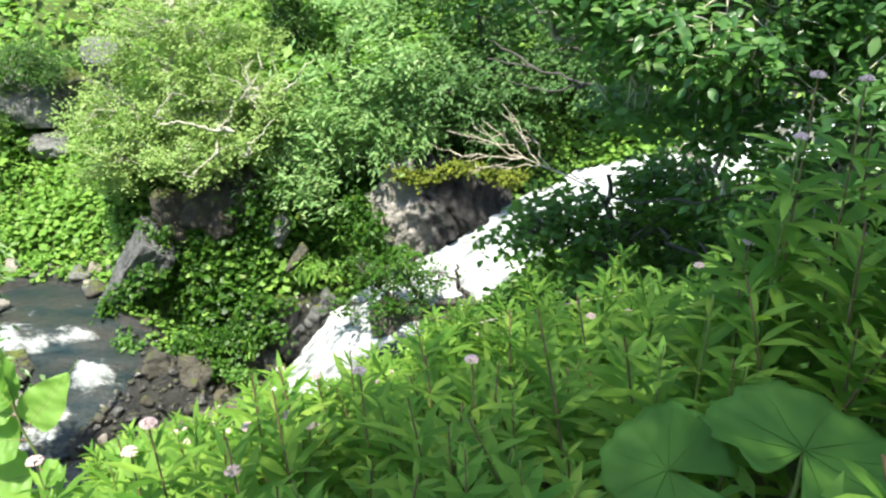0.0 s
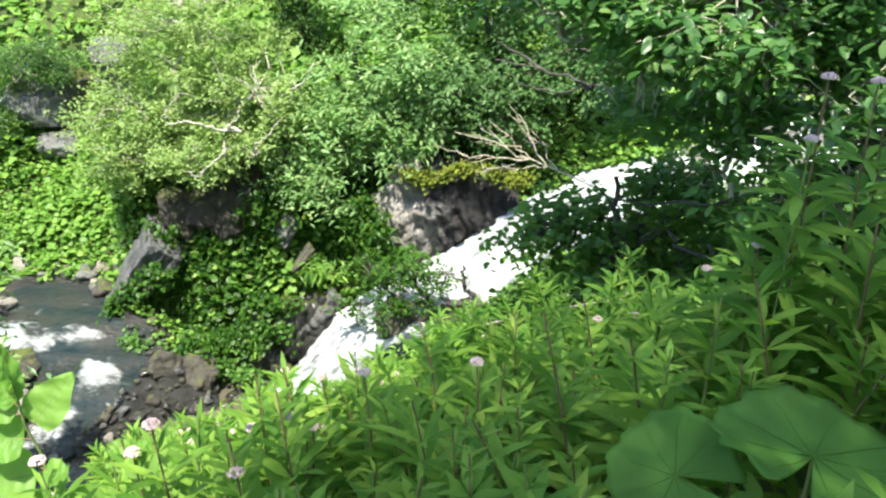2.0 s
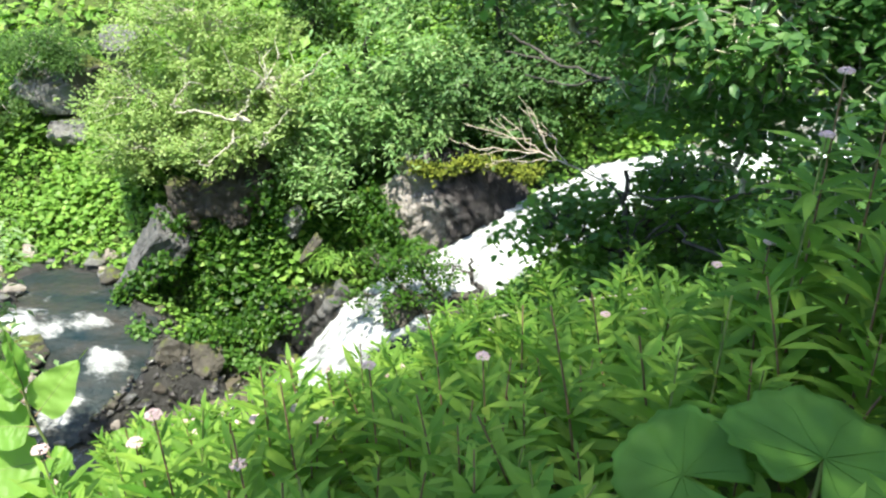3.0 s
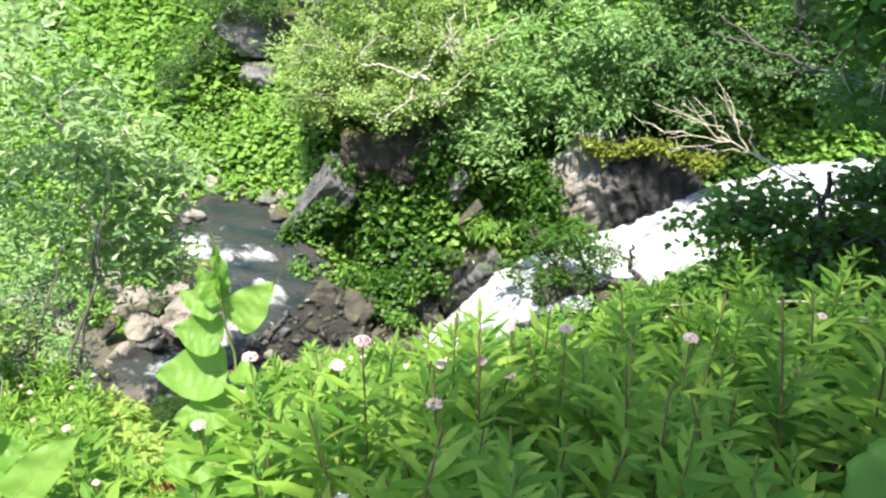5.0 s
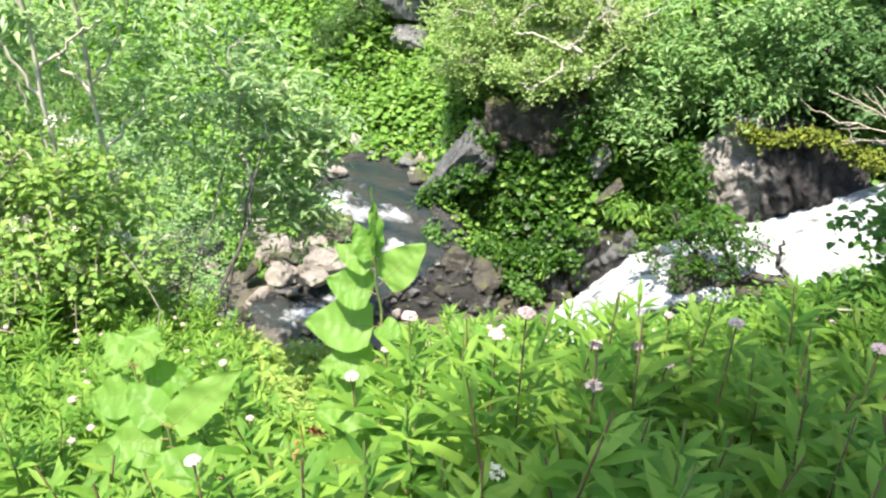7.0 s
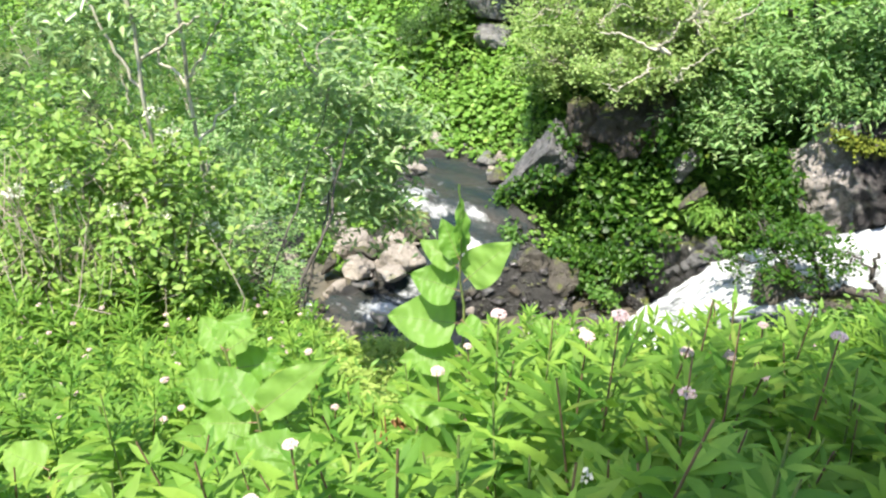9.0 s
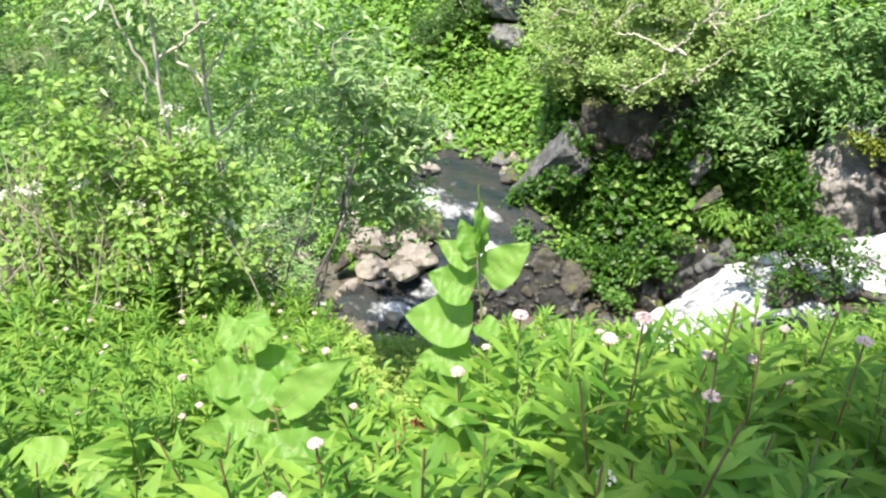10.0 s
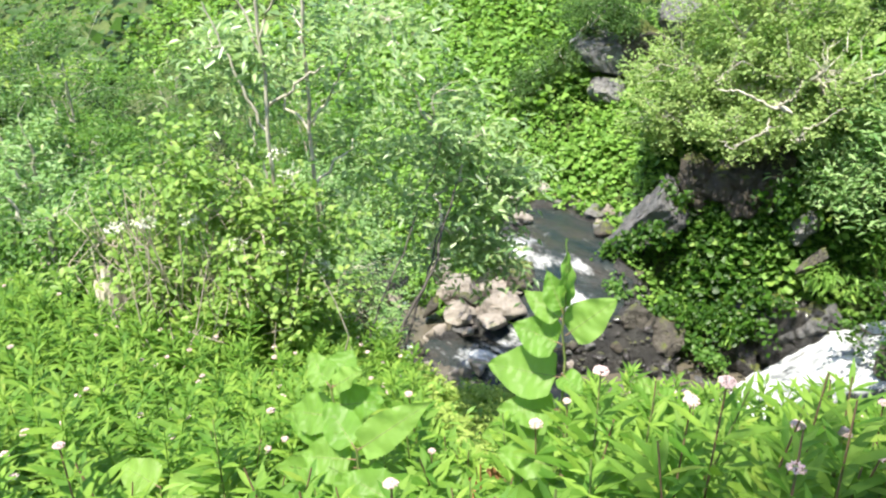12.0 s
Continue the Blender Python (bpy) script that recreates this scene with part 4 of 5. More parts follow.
# shaded right half of the sallow's mass, built apart with darker leaves
tree("alder_tree",
     [([(0.9, 14.4, 5.0), (0.7, 13.8, 5.8), (0.5, 13.4, 6.6)], 0.08, 0.03), ([(0.9, 14.4, 5.0), (1.4, 13.7, 5.4), (2.2, 13.3, 5.7)], 0.06, 0.02), ([(0.9, 14.4, 5.0), (0.3, 13.3, 5.0), (0.1, 12.6, 5.1)], 0.05, 0.02)],
     [((0.6, 13.2, 5.2), (1.0, 0.9, 0.7), 2.0), ((0.4, 13.9, 6.5), (1.3, 1.0, 0.9), 2), ((1.8, 13.3, 5.2), (0.9, 0.9, 0.6), 1), ((0.9, 12.9, 4.6), (0.8, 0.5, 0.45), 1.0), ((2.6, 13.6, 6.3), (1.6, 1.0, 0.9), 1.8), ((1.5, 14.5, 7.6), (2.2, 1.2, 0.9), 2), ((2.6, 13.2, 5.4), (1.0, 0.7, 0.6), 1.6)],
     "alder above the upper cascade, leaves darkened for shade", "tree", M_BARK_D, M_ALDER_T, 2000, 9, 0.12, 0.055, DIAMOND, 73, twigs=0.12, limb_r=0.035)
tree("maple_tree",
     [([(4.6, 5.6, 6.2), (4.2, 5.5, 7.4), (3.5, 5.4, 8.4), (3.0, 5.4, 10.0)], 0.12, 0.05), ([(4.2, 5.5, 7.2), (3.2, 5.8, 7.3), (2.2, 6.1, 7.2), (1.4, 6.4, 7.3)], 0.05, 0.02),
      ([(4.2, 5.5, 7.0), (3.3, 5.6, 6.4), (2.6, 6.0, 6.0), (1.9, 6.6, 5.8)], 0.03, 0.006, M_BARK_D),
      ([(2.37, 7.05, 6.60), (1.88, 7.84, 6.52), (1.38, 8.29, 6.56), (0.84, 8.60, 6.61)], 0.02, 0.008, M_BARK_D), ([(1.88, 7.84, 6.52), (1.51, 8.18, 6.35), (1.06, 8.50, 6.38)], 0.014, 0.006, M_BARK_D), ([(1.38, 8.29, 6.56), (1.05, 8.50, 6.73), (0.87, 8.60, 6.80)], 0.018, 0.007, M_BARK_D)],
     [((2.6, 5.6, 7.7), (1.2, 0.9, 0.6), 2.4), ((2.0, 6.3, 7.7), (0.9, 0.8, 0.5), 2.0), ((3.6, 5.2, 7.9), (1.1, 1.0, 0.8), 2), ((3.1, 5.4, 8.9), (1.0, 0.9, 0.6), 1.2), ((3.6, 5.6, 6.6), (1.0, 0.9, 0.6), 1.4),
      ((2.6, 6.3, 6.75), (0.8, 0.7, 0.32), 0.9), ((1.3, 6.0, 8.3), (0.9, 0.8, 0.4), 1.2)],
     "dark green maple reaching leafy branches over the slope", "tree", M_BARK, M_MAPLE, 3200, 7, 0.10, 0.058, OVAL, 65, spread=0.09, twigs=0.4, limb_r=0.035, lift=0.1)
# added tree out of view; its crown is laid out to shade the near herbs
tree("rowan_tree",
     [([spot(3.4, -3.0, -0.1), (3.3, -2.8, 9.5), (3.0, -2.3, 12.0), (2.4, -1.3, 13.9)], 0.13, 0.04), ([(3.2, -2.7, 10.8), (2.2, -2.0, 12.8), (1.3, -1.3, 13.9), (0.7, -0.9, 14.2)], 0.06, 0.02), ([(3.2, -2.6, 11.2), (2.8, -0.9, 13.2), (2.2, 0.6, 14.0)], 0.06, 0.02)],
     [((2.20, -0.33, 14.20), (0.9, 1.0, 0.5), 3.2), ((1.90, -1.33, 14.20), (0.7, 0.6, 0.4), 2.0), ((1.30, -0.13, 14.20), (0.9, 0.9, 0.5), 1.1), ((1.10, -1.13, 14.20), (0.7, 0.7, 0.4), 0.45), ((0.25, -1.2, 14.20), (0.42, 0.6, 0.35), 0.8), ((0.75, -0.73, 14.20), (0.5, 0.9, 0.4), 1.7), ((0.70, -1.53, 14.20), (0.45, 0.6, 0.4), 1.6), ((2.60, 0.87, 14.20), (1.2, 1.2, 0.6), 2.2), ((1.30, 1.07, 14.20), (1.1, 0.9, 0.5), 1.4)],
     "unseen small-leaved tree added beside the path to shade the herbs", "tree", M_BARK, M_ALDER, 2350, 13, 0.06, 0.027, DIAMOND, 69, limb_r=0.02, twigs=0.1)
tree("alder_shrub",
     [([(2.0, 6.8, 4.3), (2.05, 6.85, 5.2), (2.0, 6.9, 5.9)], 0.05, 0.02), ([(2.05, 6.85, 5.0), (2.3, 6.9, 5.5), (2.8, 7.0, 6.0)], 0.03, 0.01),
      ([(2.04, 6.75, 4.9), (2.06, 6.6, 5.35), (2.2, 6.6, 5.68), (2.36, 6.6, 6.05)], 0.014, 0.006), ([(2.04, 6.7, 5.1), (2.5, 6.6, 5.68), (2.9, 6.6, 6.18)], 0.013, 0.005),
      ([(2.15, 6.7, 5.2), (2.7, 6.6, 5.72), (3.4, 6.6, 5.85)], 0.012, 0.005), ([(2.06, 6.65, 5.3), (1.97, 6.6, 5.72), (1.75, 6.65, 5.96), (1.43, 6.7, 6.05)], 0.011, 0.004)],
     [((1.38, 7.0, 5.3), (0.45, 0.4, 0.24), 1.4), ((1.9, 7.0, 5.35), (0.5, 0.5, 0.35), 1.6), ((2.6, 6.9, 5.2), (0.7, 0.6, 0.5), 1.8), ((3.3, 6.6, 5.2), (0.7, 0.6, 0.6), 1.6), ((2.2, 6.7, 4.7), (0.7, 0.5, 0.4), 1.4), ((3.5, 6.4, 5.85), (0.7, 0.6, 0.25), 0.7), ((2.7, 7.0, 5.8), (0.45, 0.4, 0.22), 2.0), ((3.7, 7.6, 5.4), (0.8, 0.6, 0.3), 0.9), ((2.9, 5.4, 5.6), (0.8, 0.6, 0.4), 1.4), ((1.75, 6.6, 4.75), (0.5, 0.4, 0.3), 1.3), ((2.3, 6.2, 5.0), (0.6, 0.5, 0.35), 1.3)],
     "shaded alder shrub with round dark leaves above the cascade", "shrub", M_BARK_D, M_ALDER, 960, 8, 0.09, 0.07, OVAL, 66, twigs=0.5, limb_r=0.02)
tree("rowan_shrub",
     [([(0.79, 10.89, 1.96), (0.60, 10.89, 2.10), (0.25, 10.89, 2.13), (-0.15, 10.97, 1.92), (-0.47, 10.94, 1.70)], 0.085, 0.05), ([(0.60, 10.89, 2.10), (0.35, 10.89, 2.39), (0.33, 10.89, 2.79)], 0.055, 0.02), ([(-0.15, 10.97, 1.92), (-0.61, 10.93, 2.05), (-1.03, 10.98, 2.33)], 0.05, 0.02), ([(-0.15, 10.97, 1.92), (-0.45, 10.95, 2.40), (-0.48, 10.94, 2.79)], 0.045, 0.015), ([(-0.47, 10.94, 1.70), (-0.9, 11.05, 2.15), (-1.35, 11.2, 2.6)], 0.035, 0.012)],
     [((-0.33, 10.86, 2.32), (0.32, 0.20, 0.20), 1.0), ((-0.85, 11.1, 2.58), (0.38, 0.22, 0.2), 1.6), ((-0.37, 11.05, 2.79), (0.30, 0.20, 0.20), 1.0), ((-0.01, 10.88, 2.65), (0.25, 0.20, 0.10), 0.5), ((-0.95, 10.68, 2.17), (0.24, 0.12, 0.14), 0.8), ((-0.52, 10.74, 2.14), (0.26, 0.12, 0.16), 0.9), ((-0.95, 11.2, 2.28), (0.3, 0.2, 0.22), 1.8), ((-1.45, 11.2, 1.85), (0.2, 0.15, 0.16), 0.9), ((-1.3, 11.6, 2.35), (0.32, 0.2, 0.18), 1.4), ((-0.5, 11.1, 2.5), (0.3, 0.2, 0.15), 1.0)],
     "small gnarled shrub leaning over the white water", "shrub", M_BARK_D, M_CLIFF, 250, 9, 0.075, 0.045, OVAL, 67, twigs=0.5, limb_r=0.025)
# dark shrub whose leaf colour and bulk also take in the hollow's shadow
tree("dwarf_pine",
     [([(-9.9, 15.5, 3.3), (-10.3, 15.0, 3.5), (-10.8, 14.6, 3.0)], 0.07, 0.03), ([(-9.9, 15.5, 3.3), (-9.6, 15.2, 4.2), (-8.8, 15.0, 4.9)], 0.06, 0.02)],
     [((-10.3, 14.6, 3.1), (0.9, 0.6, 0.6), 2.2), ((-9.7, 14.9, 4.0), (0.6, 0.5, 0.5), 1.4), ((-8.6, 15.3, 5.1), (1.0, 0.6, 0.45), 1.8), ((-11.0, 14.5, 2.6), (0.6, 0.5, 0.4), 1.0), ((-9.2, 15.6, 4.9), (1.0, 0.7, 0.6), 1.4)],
     "dark green shrub, darkened further for the shaded hollow below it", "shrub", M_BARK_W, M_DUSK, 1500, 10, 0.08, 0.035, DIAMOND, 68, twigs=0.04, droop=0.3)
# added dark foliage where only shade lies between birch and sallow
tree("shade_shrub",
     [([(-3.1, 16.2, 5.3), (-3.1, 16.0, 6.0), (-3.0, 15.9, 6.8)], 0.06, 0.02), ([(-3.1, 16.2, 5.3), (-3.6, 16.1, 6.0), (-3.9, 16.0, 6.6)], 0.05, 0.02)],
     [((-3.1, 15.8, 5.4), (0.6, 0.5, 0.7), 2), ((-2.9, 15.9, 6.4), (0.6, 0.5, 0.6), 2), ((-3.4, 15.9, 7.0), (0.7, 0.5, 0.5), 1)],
     "added dark shrub standing in for shade between the trees", "shrub", M_BARK_D, M_DUSK, 420, 10, 0.1, 0.05, DIAMOND, 71, twigs=0.2)
SHRUBS = [(-10.0, 8.0, 1.6, 1.7), (-11.5, 6.5, 1.9, 1.9), (-9.2, 5.8, 1.7, 2.0), (-12.6, 9.6, 1.8, 2.2), (-13.5, 5.2, 2.2, 2.4), (-8.6, 2.6, 1.3, 1.5), (-10.4, 3.2, 1.7, 2.2),
          (-16, 8, 2.4, 3.2), (-17.5, 4.0, 2.4, 3.4), (-20, 10.5, 2.8, 3.6), (-15, 11.5, 2.0, 2.4), (-22, 5.5, 3.0, 4.2), (-27, 9, 3.4, 5.0),
          (-13.0, 2.6, 2.0, 3.6), (-15.5, 5.8, 2.2, 4.2), (-18, 0.5, 2.6, 4.5), (-24, 1.5, 3.2, 5.5)]
for n, (x, y, rad, hgt) in enumerate(SHRUBS):
    p = spot(x, y)
    tree("willow_shrub", [([p, p + (0.1, 0.1, hgt * 0.5), p + (0.3, 0.1, hgt)], 0.05, 0.02), ([p, p + (-0.4, 0.1, hgt * 0.6), p + (-0.7, 0, hgt)], 0.04, 0.02)],
         [(p + (0.1, 0, hgt * 0.75), (rad, rad, hgt * 0.55), 3), (p + (-rad * 0.6, 0.2, hgt * 0.6), (rad * 0.6, rad * 0.7, hgt * 0.45), 1.5), (p + (rad * 0.6, -0.2, hgt * 0.55), (rad * 0.6, rad * 0.7, hgt * 0.5), 1.5)],
         "dense light-green willow shrub on the stream bank", "shrub", M_BARK, (M_DUSK if x < -16 else M_ALDER) if x < -13 else (M_SALLOW, M_BUSH, M_ALDER)[n % 3], int(330 * rad), 10, 0.08 + 0.02 * rad, 0.036 + 0.008 * rad, DIAMOND, 80 + n, twigs=0.08, limb_r=0.02, group="shrubs along the stream")

# dead branch with bleached bare twigs
db = thing("dead_branch", (2.35, 7.25, 5.2), "bleached bare dead branch reaching over the cascade", "branch")
main = np.array([(2.35, 7.1, 5.2), (2.08, 7.14, 5.5), (1.94, 7.37, 5.56), (1.78, 7.55, 5.58), (1.62, 7.71, 5.6), (1.42, 7.84, 5.64), (1.24, 7.94, 5.69)])
part("branch", *tube(main, np.linspace(0.010, 0.008, 7), 6), M_DEAD, db)
dr = np.random.RandomState(21)
for tx, ty, tz, i in [(0.44, 8.04, 5.96, 6), (0.69, 8.05, 6.0, 6), (0.83, 8.05, 6.05, 6), (1.04, 8.05, 6.12, 5), (1.21, 8.04, 5.9, 5), (0.45, 8.04, 5.72, 6), (0.64, 8.05, 5.49, 6), (0.91, 8.05, 5.53, 5), (1.1, 8.1, 6.14, 4)]:
    P = bent(main[i], (tx, ty, tz), 7, 0.045, 0, dr)
    tw = part("twig", *tube(P, np.linspace(0.008, 0.0035, 7), 5), M_DEAD, db)
    for k in (3, 4, 5):
        e = P[k] + (P[-1] - P[0]) * dr.uniform(0.15, 0.3) + dr.normal(0, 0.07, 3)
        sp = part("sprig", *tube(bent(P[k], e, 4, 0.05, 0, dr), np.linspace(0.005, 0.002, 4), 4), M_DEAD, db)
        sp.parent = tw

# grey stump beside the shrub
st = thing("tree_stump", spot(-7.05, 2.7), "weathered grey broken stump among bank plants", "stump")
g0 = spot(-7.05, 2.7)
sr = np.random.RandomState(3)
V, F = tube([g0 + (0.16, 0, -0.1), g0 + (0.10, 0, 0.2), g0 + (0.05, 0.02, 0.45), g0 + (0.0, 0, 0.72), g0 + (-0.05, 0, 0.95), g0 + (-0.1, 0, 1.12)], [0.27, 0.19, 0.15, 0.14, 0.12, 0.08], 12)
V = V + sr.normal(0, 0.016, V.shape)
V[-12:, 2] += sr.uniform(-0.16, 0.12, 12)
part("stump", V, F, M_BARK, st)
for k in range(3):
    part("broken_root", *tube(bent(g0 + (0.05, 0, 0.1), g0 + (sr.uniform(-0.1, 0.5), sr.uniform(-0.3, 0.2), -0.02), 5, 0.08, 0, sr), np.linspace(0.05, 0.02, 5), 6), M_BARK, st)

# moss on the wet rock, dead stem among the herbs
mr = np.random.RandomState(8)
mx = np.concatenate([mr.normal(c, w, 900) for c, w in ((0.1, 0.25), (0.8, 0.22), (-0.5, 0.15), (1.2, 0.12))])
mp = np.stack([mx, 12.36 + mr.normal(0, 0.07, len(mx)) + 0.05 * np.sin(mx * 9), 3.78 + 0.1 * np.sin(mx * 4) + mr.normal(0, 0.06, len(mx))], -1)
tagged(new("moss_patch", mesh_of("moss_patch", *leaves(mp, mr.normal(size=mp.shape), mr.normal(0, 0.5, mp.shape) + (0, -0.5, 0.8), 0.06, 0.045, DIAMOND), M_MOSS)), "yellow-green moss along the wet rock edge", "moss", kind="stuff")
dst = thing("fallen_stalk", (0.7, 4.25, 5.55), "long bleached dead stem lying across the herbs", "stem")
part("stem", *tube([(0.7, 4.25, 5.55), (0.78, 4.25, 5.9), (1.16, 4.24, 6.02), (1.54, 4.2, 6.13), (1.8, 4.15, 6.2)], [0.007, 0.007, 0.006, 0.005, 0.003], 6), M_DEAD, dst)


# ---------- herbs ----------
HERB_LEAF = (LANCE[0] * (1, 1, 0.45), LANCE[1])


def herb_geo(h, seed, flower, leaf_len=0.15, slim=0.27, gap=1.0, lean=0.10, spread=0.0):
    """A tall herb: stem, whorls of lance leaves, and a domed flower head."""
    r = np.random.RandomState(seed)
    lean = r.normal(0, 1.0, 2) * lean
    t = np.linspace(0, 1, 7)
    P = np.stack([lean[0] * h * t ** 1.6, lean[1] * h * t ** 1.6, h * t], -1)
    stem = tube(P, np.linspace(0.006, 0.003, 7), 5)
    whorls = []
    z = 0.22 * h
    a0 = r.uniform(0, 6.28)
    while z < h * 0.97:
        f = z / h
        n = 5 if f > 0.5 else 4
        a = a0 + np.arange(n) * 6.283 / n + r.normal(0, 0.2, n)
        a0 += 0.8
        rise = (0.35 if gap > 1 else 0.12) + 0.6 * f - spread * (0.4 + 0.5 * f)
        W = np.stack([np.cos(a), np.sin(a), rise + r.normal(0, 0.18, n)], -1)
        at = np.array([np.interp(f, t, P[:, c]) for c in range(3)])
        size = leaf_len * (0.75 + 0.45 * math.sin(min(1, f * 1.1) * math.pi) + (-0.25 if f > 0.88 else 0)) * r.uniform(0.85, 1.2, n)
        U = np.array([0, 0, 1.0]) + r.normal(0, 0.15, (n, 3))
        whorls.append(leaves(np.repeat(at[None], n, 0) + unit(W) * 0.004, W, U, size, size * slim, HERB_LEAF))
        z += 0.115 * gap * r.uniform(0.8, 1.2) * (1.15 - 0.5 * f)
    head = None
    if flower:
        rad = flower
        q = unit(r.normal(size=(130, 3)))
        q[:, 2] = np.abs(q[:, 2]) * 0.6
        c = P[-1] + (0, 0, 0.01)
        bits = []
        for d in q:
            b = c + d * rad * r.uniform(0.5, 1.0) ** 0.5
            s = rad * 0.17
            v = np.array([(0, 0, 1), (1, 0, 0), (0, 1, 0), (-1, 0, 0), (0, -1, 0), (0, 0, -1)]) * s + b
            bits.append((v, np.array([(0, 1, 2), (0, 2, 3), (0, 3, 4), (0, 4, 1), (5, 2, 1), (5, 3, 2), (5, 4, 3), (5, 1, 4)])))
        head = join(bits)
    return stem, whorls, head


def herb_thing(h, seed, flower, leaf_len=0.15, slim=0.27, gap=1.0, lean=0.10, spread=0.0):
    stem, whorls, head = herb_geo(h, seed, flower, leaf_len, slim, gap, lean, spread)
    lab = "tall herb with whorled lance leaves" + (" and pale pink flower head" if flower else ", not in flower")
    root = thing("hemp_agrimony", (0, 0, -50), lab, "herb", "herbs on the near bank")
    part("stem", *stem, (M_STEM, M_STEM_R, M_STEM_R)[seed % 3], root, local=True, smooth=True)
    for w in whorls:
        part("leaf_whorl", *w, M_HERB, root, local=True)
    if head:
        part("flower_head", *head, M_PINK, root, "pale pink domed flower head", local=True)
    return root


def fits_herb(x, y):
    """The herb field: the near bank short of its drop, clear of where one stands."""
    if (x - 0.6) ** 2 + (y - 0.0) ** 2 < 0.95 ** 2 or y < 0.25 - 0.3 * (x < -1.5):
        return False
    if (x - 1.6) ** 2 + (y - 1.3) ** 2 < 0.56 ** 2 or (x - 1.15) ** 2 + (y - 0.95) ** 2 < 0.5 ** 2:
        return False
    if (x + 1.75) ** 2 + (y - 1.55) ** 2 < 0.38 ** 2 or (x + 1.45) ** 2 + (y - 1.25) ** 2 < 0.3 ** 2 or (x + 1.17) ** 2 + (y - 2.6) ** 2 < 0.25 ** 2 or (x + 2.3) ** 2 + (y - 0.85) ** 2 < 0.35 ** 2 or (x + 1.12) ** 2 + (y - 1.3) ** 2 < 0.3 ** 2 or (x + 0.6) ** 2 + (y - 1.6) ** 2 < 0.26 ** 2:
        return False
    if (x + 6.95) ** 2 + (y - 2.45) ** 2 < 0.4 ** 2:
        return False
    if y > 2.3 and 0.45 - 1.05 * y < x < 0.45 - 0.60 * y:
        return False
    edge = 4.8 - 1.5 * (x - 0.8) if x > 0.8 else 4.45 if x > -2.0 else 4.6
    return y < max(edge, 2.3) and x < 3.0


hr = np.random.RandomState(5)
protos = [herb_thing(h, s, f) for h, s, f in ((0.86, 1, 0), (0.95, 2, 0), (0.78, 3, 0), (1.0, 4, 0.018), (0.7, 5, 0), (0.9, 6, 0), (0.82, 8, 0), (0.75, 9, 0), (0.88, 10, 0), (0.8, 12, 0), (0.84, 14, 0), (0.92, 15, 0), (0.76, 16, 0))]
spots, tries = [], 0
while len(spots) < 1250 and tries < 60000:
    tries += 1
    x, y = hr.uniform(-7.6, 3.8), hr.uniform(0.2, 5.6)
    if not fits_herb(x, y):
        continue
    if all((x - a) ** 2 + (y - b) ** 2 > 0.13 ** 2 for a, b in spots):
        spots.append((x, y))
spots.sort(key=lambda s: (s[0] - 0.2) ** 2 + (s[1] - 0.5) ** 2)
for n, (x, y) in enumerate(spots[:270]):
    proto = protos[hr.randint(len(protos))]
    if x > 0.3 and proto is protos[3]:  # hardly any bloom in the shade
        proto = protos[n % 3]
    k = hr.uniform(0.85, 1.15)
    m = pose(*spot(x, y, -0.02), hr.normal(0, 4), hr.normal(0, 4), hr.uniform(0, 360)) @ Matrix.Scale(k, 4)
    c = copy_thing(proto, m)
    c.scale = (k, k, k)
TALL_SHADED = [(1.93, 2.4, 1.45, 0.024), (2.10, 2.4, 1.35, 0.024), (1.87, 2.35, 1.3, 0.023), (1.80, 2.45, 0.93, 0.022), (2.25, 2.55, 1.2, 0), (2.2, 2.2, 1.05, 0)]
TALL_SUNNY = [(0.06, 2.12, 1.2, 0), (0.0, 1.8, 1.2, 0), (-0.3, 2.1, 1.25, 0), (0.15, 2.4, 1.2, 0), (-0.5, 2.2, 1.2, 0), (-0.1, 2.5, 1.2, 0), (0.3, 2.7, 1.15, 0), (0.25, 1.9, 1.1, 0), (-0.4, 1.9, 1.15, 0), (-0.45, 1.55, 1.05, 0), (0.2, 1.6, 1.0, 0), (0.6, 2.2, 1.0, 0), (0.75, 1.9, 1.0, 0), (-0.05, 1.5, 0.95, 0)]
BLOOMS = [(-0.48, 1.7, 7.03), (-0.09, 1.7, 7.21), (-0.19, 1.7, 7.06), (0.17, 1.7, 7.03), (0.31, 2.2, 6.77), (0.46, 2.2, 7.02), (0.13, 2.3, 6.74), (-0.69, 1.7, 6.71), (0.87, 2.2, 7.08), (0.02, 2.2, 6.77)]
TALL_SUNNY += [(x, y, z - 0.06 - float(land(x, y)), 0.025) for x, y, z in BLOOMS]
for s, (x, y, h, fl) in enumerate(TALL_SHADED + TALL_SUNNY, 31):
    ob = herb_thing(h + 0.05, s, fl, 0.225, 0.21, 1.25, 0.03, 0.75) if x > 1.5 else herb_thing(h + 0.05, s, fl, 0.205, 0.2, 1.3, 0.015 if fl else 0.08)
    ob.location = spot(x, y, -0.02)
for pr in protos:
    for o in (*pr.children_recursive, pr):
        bpy.data.objects.remove(o)


def scatter(geos, places, seed, size=(0.85, 1.15)):
    """Join turned and scaled copies of (V, F) at the places."""
    r = np.random.RandomState(seed)
    out = []
    for p in places:
        V, F = geos[r.randint(len(geos))]
        a, k = r.uniform(0, 6.28), r.uniform(*size)
        c, s = math.cos(a), math.sin(a)
        out.append((V @ np.array([[c, s, 0], [-s, c, 0], [0, 0, 1]]) * k + p, F))
    return join(out)


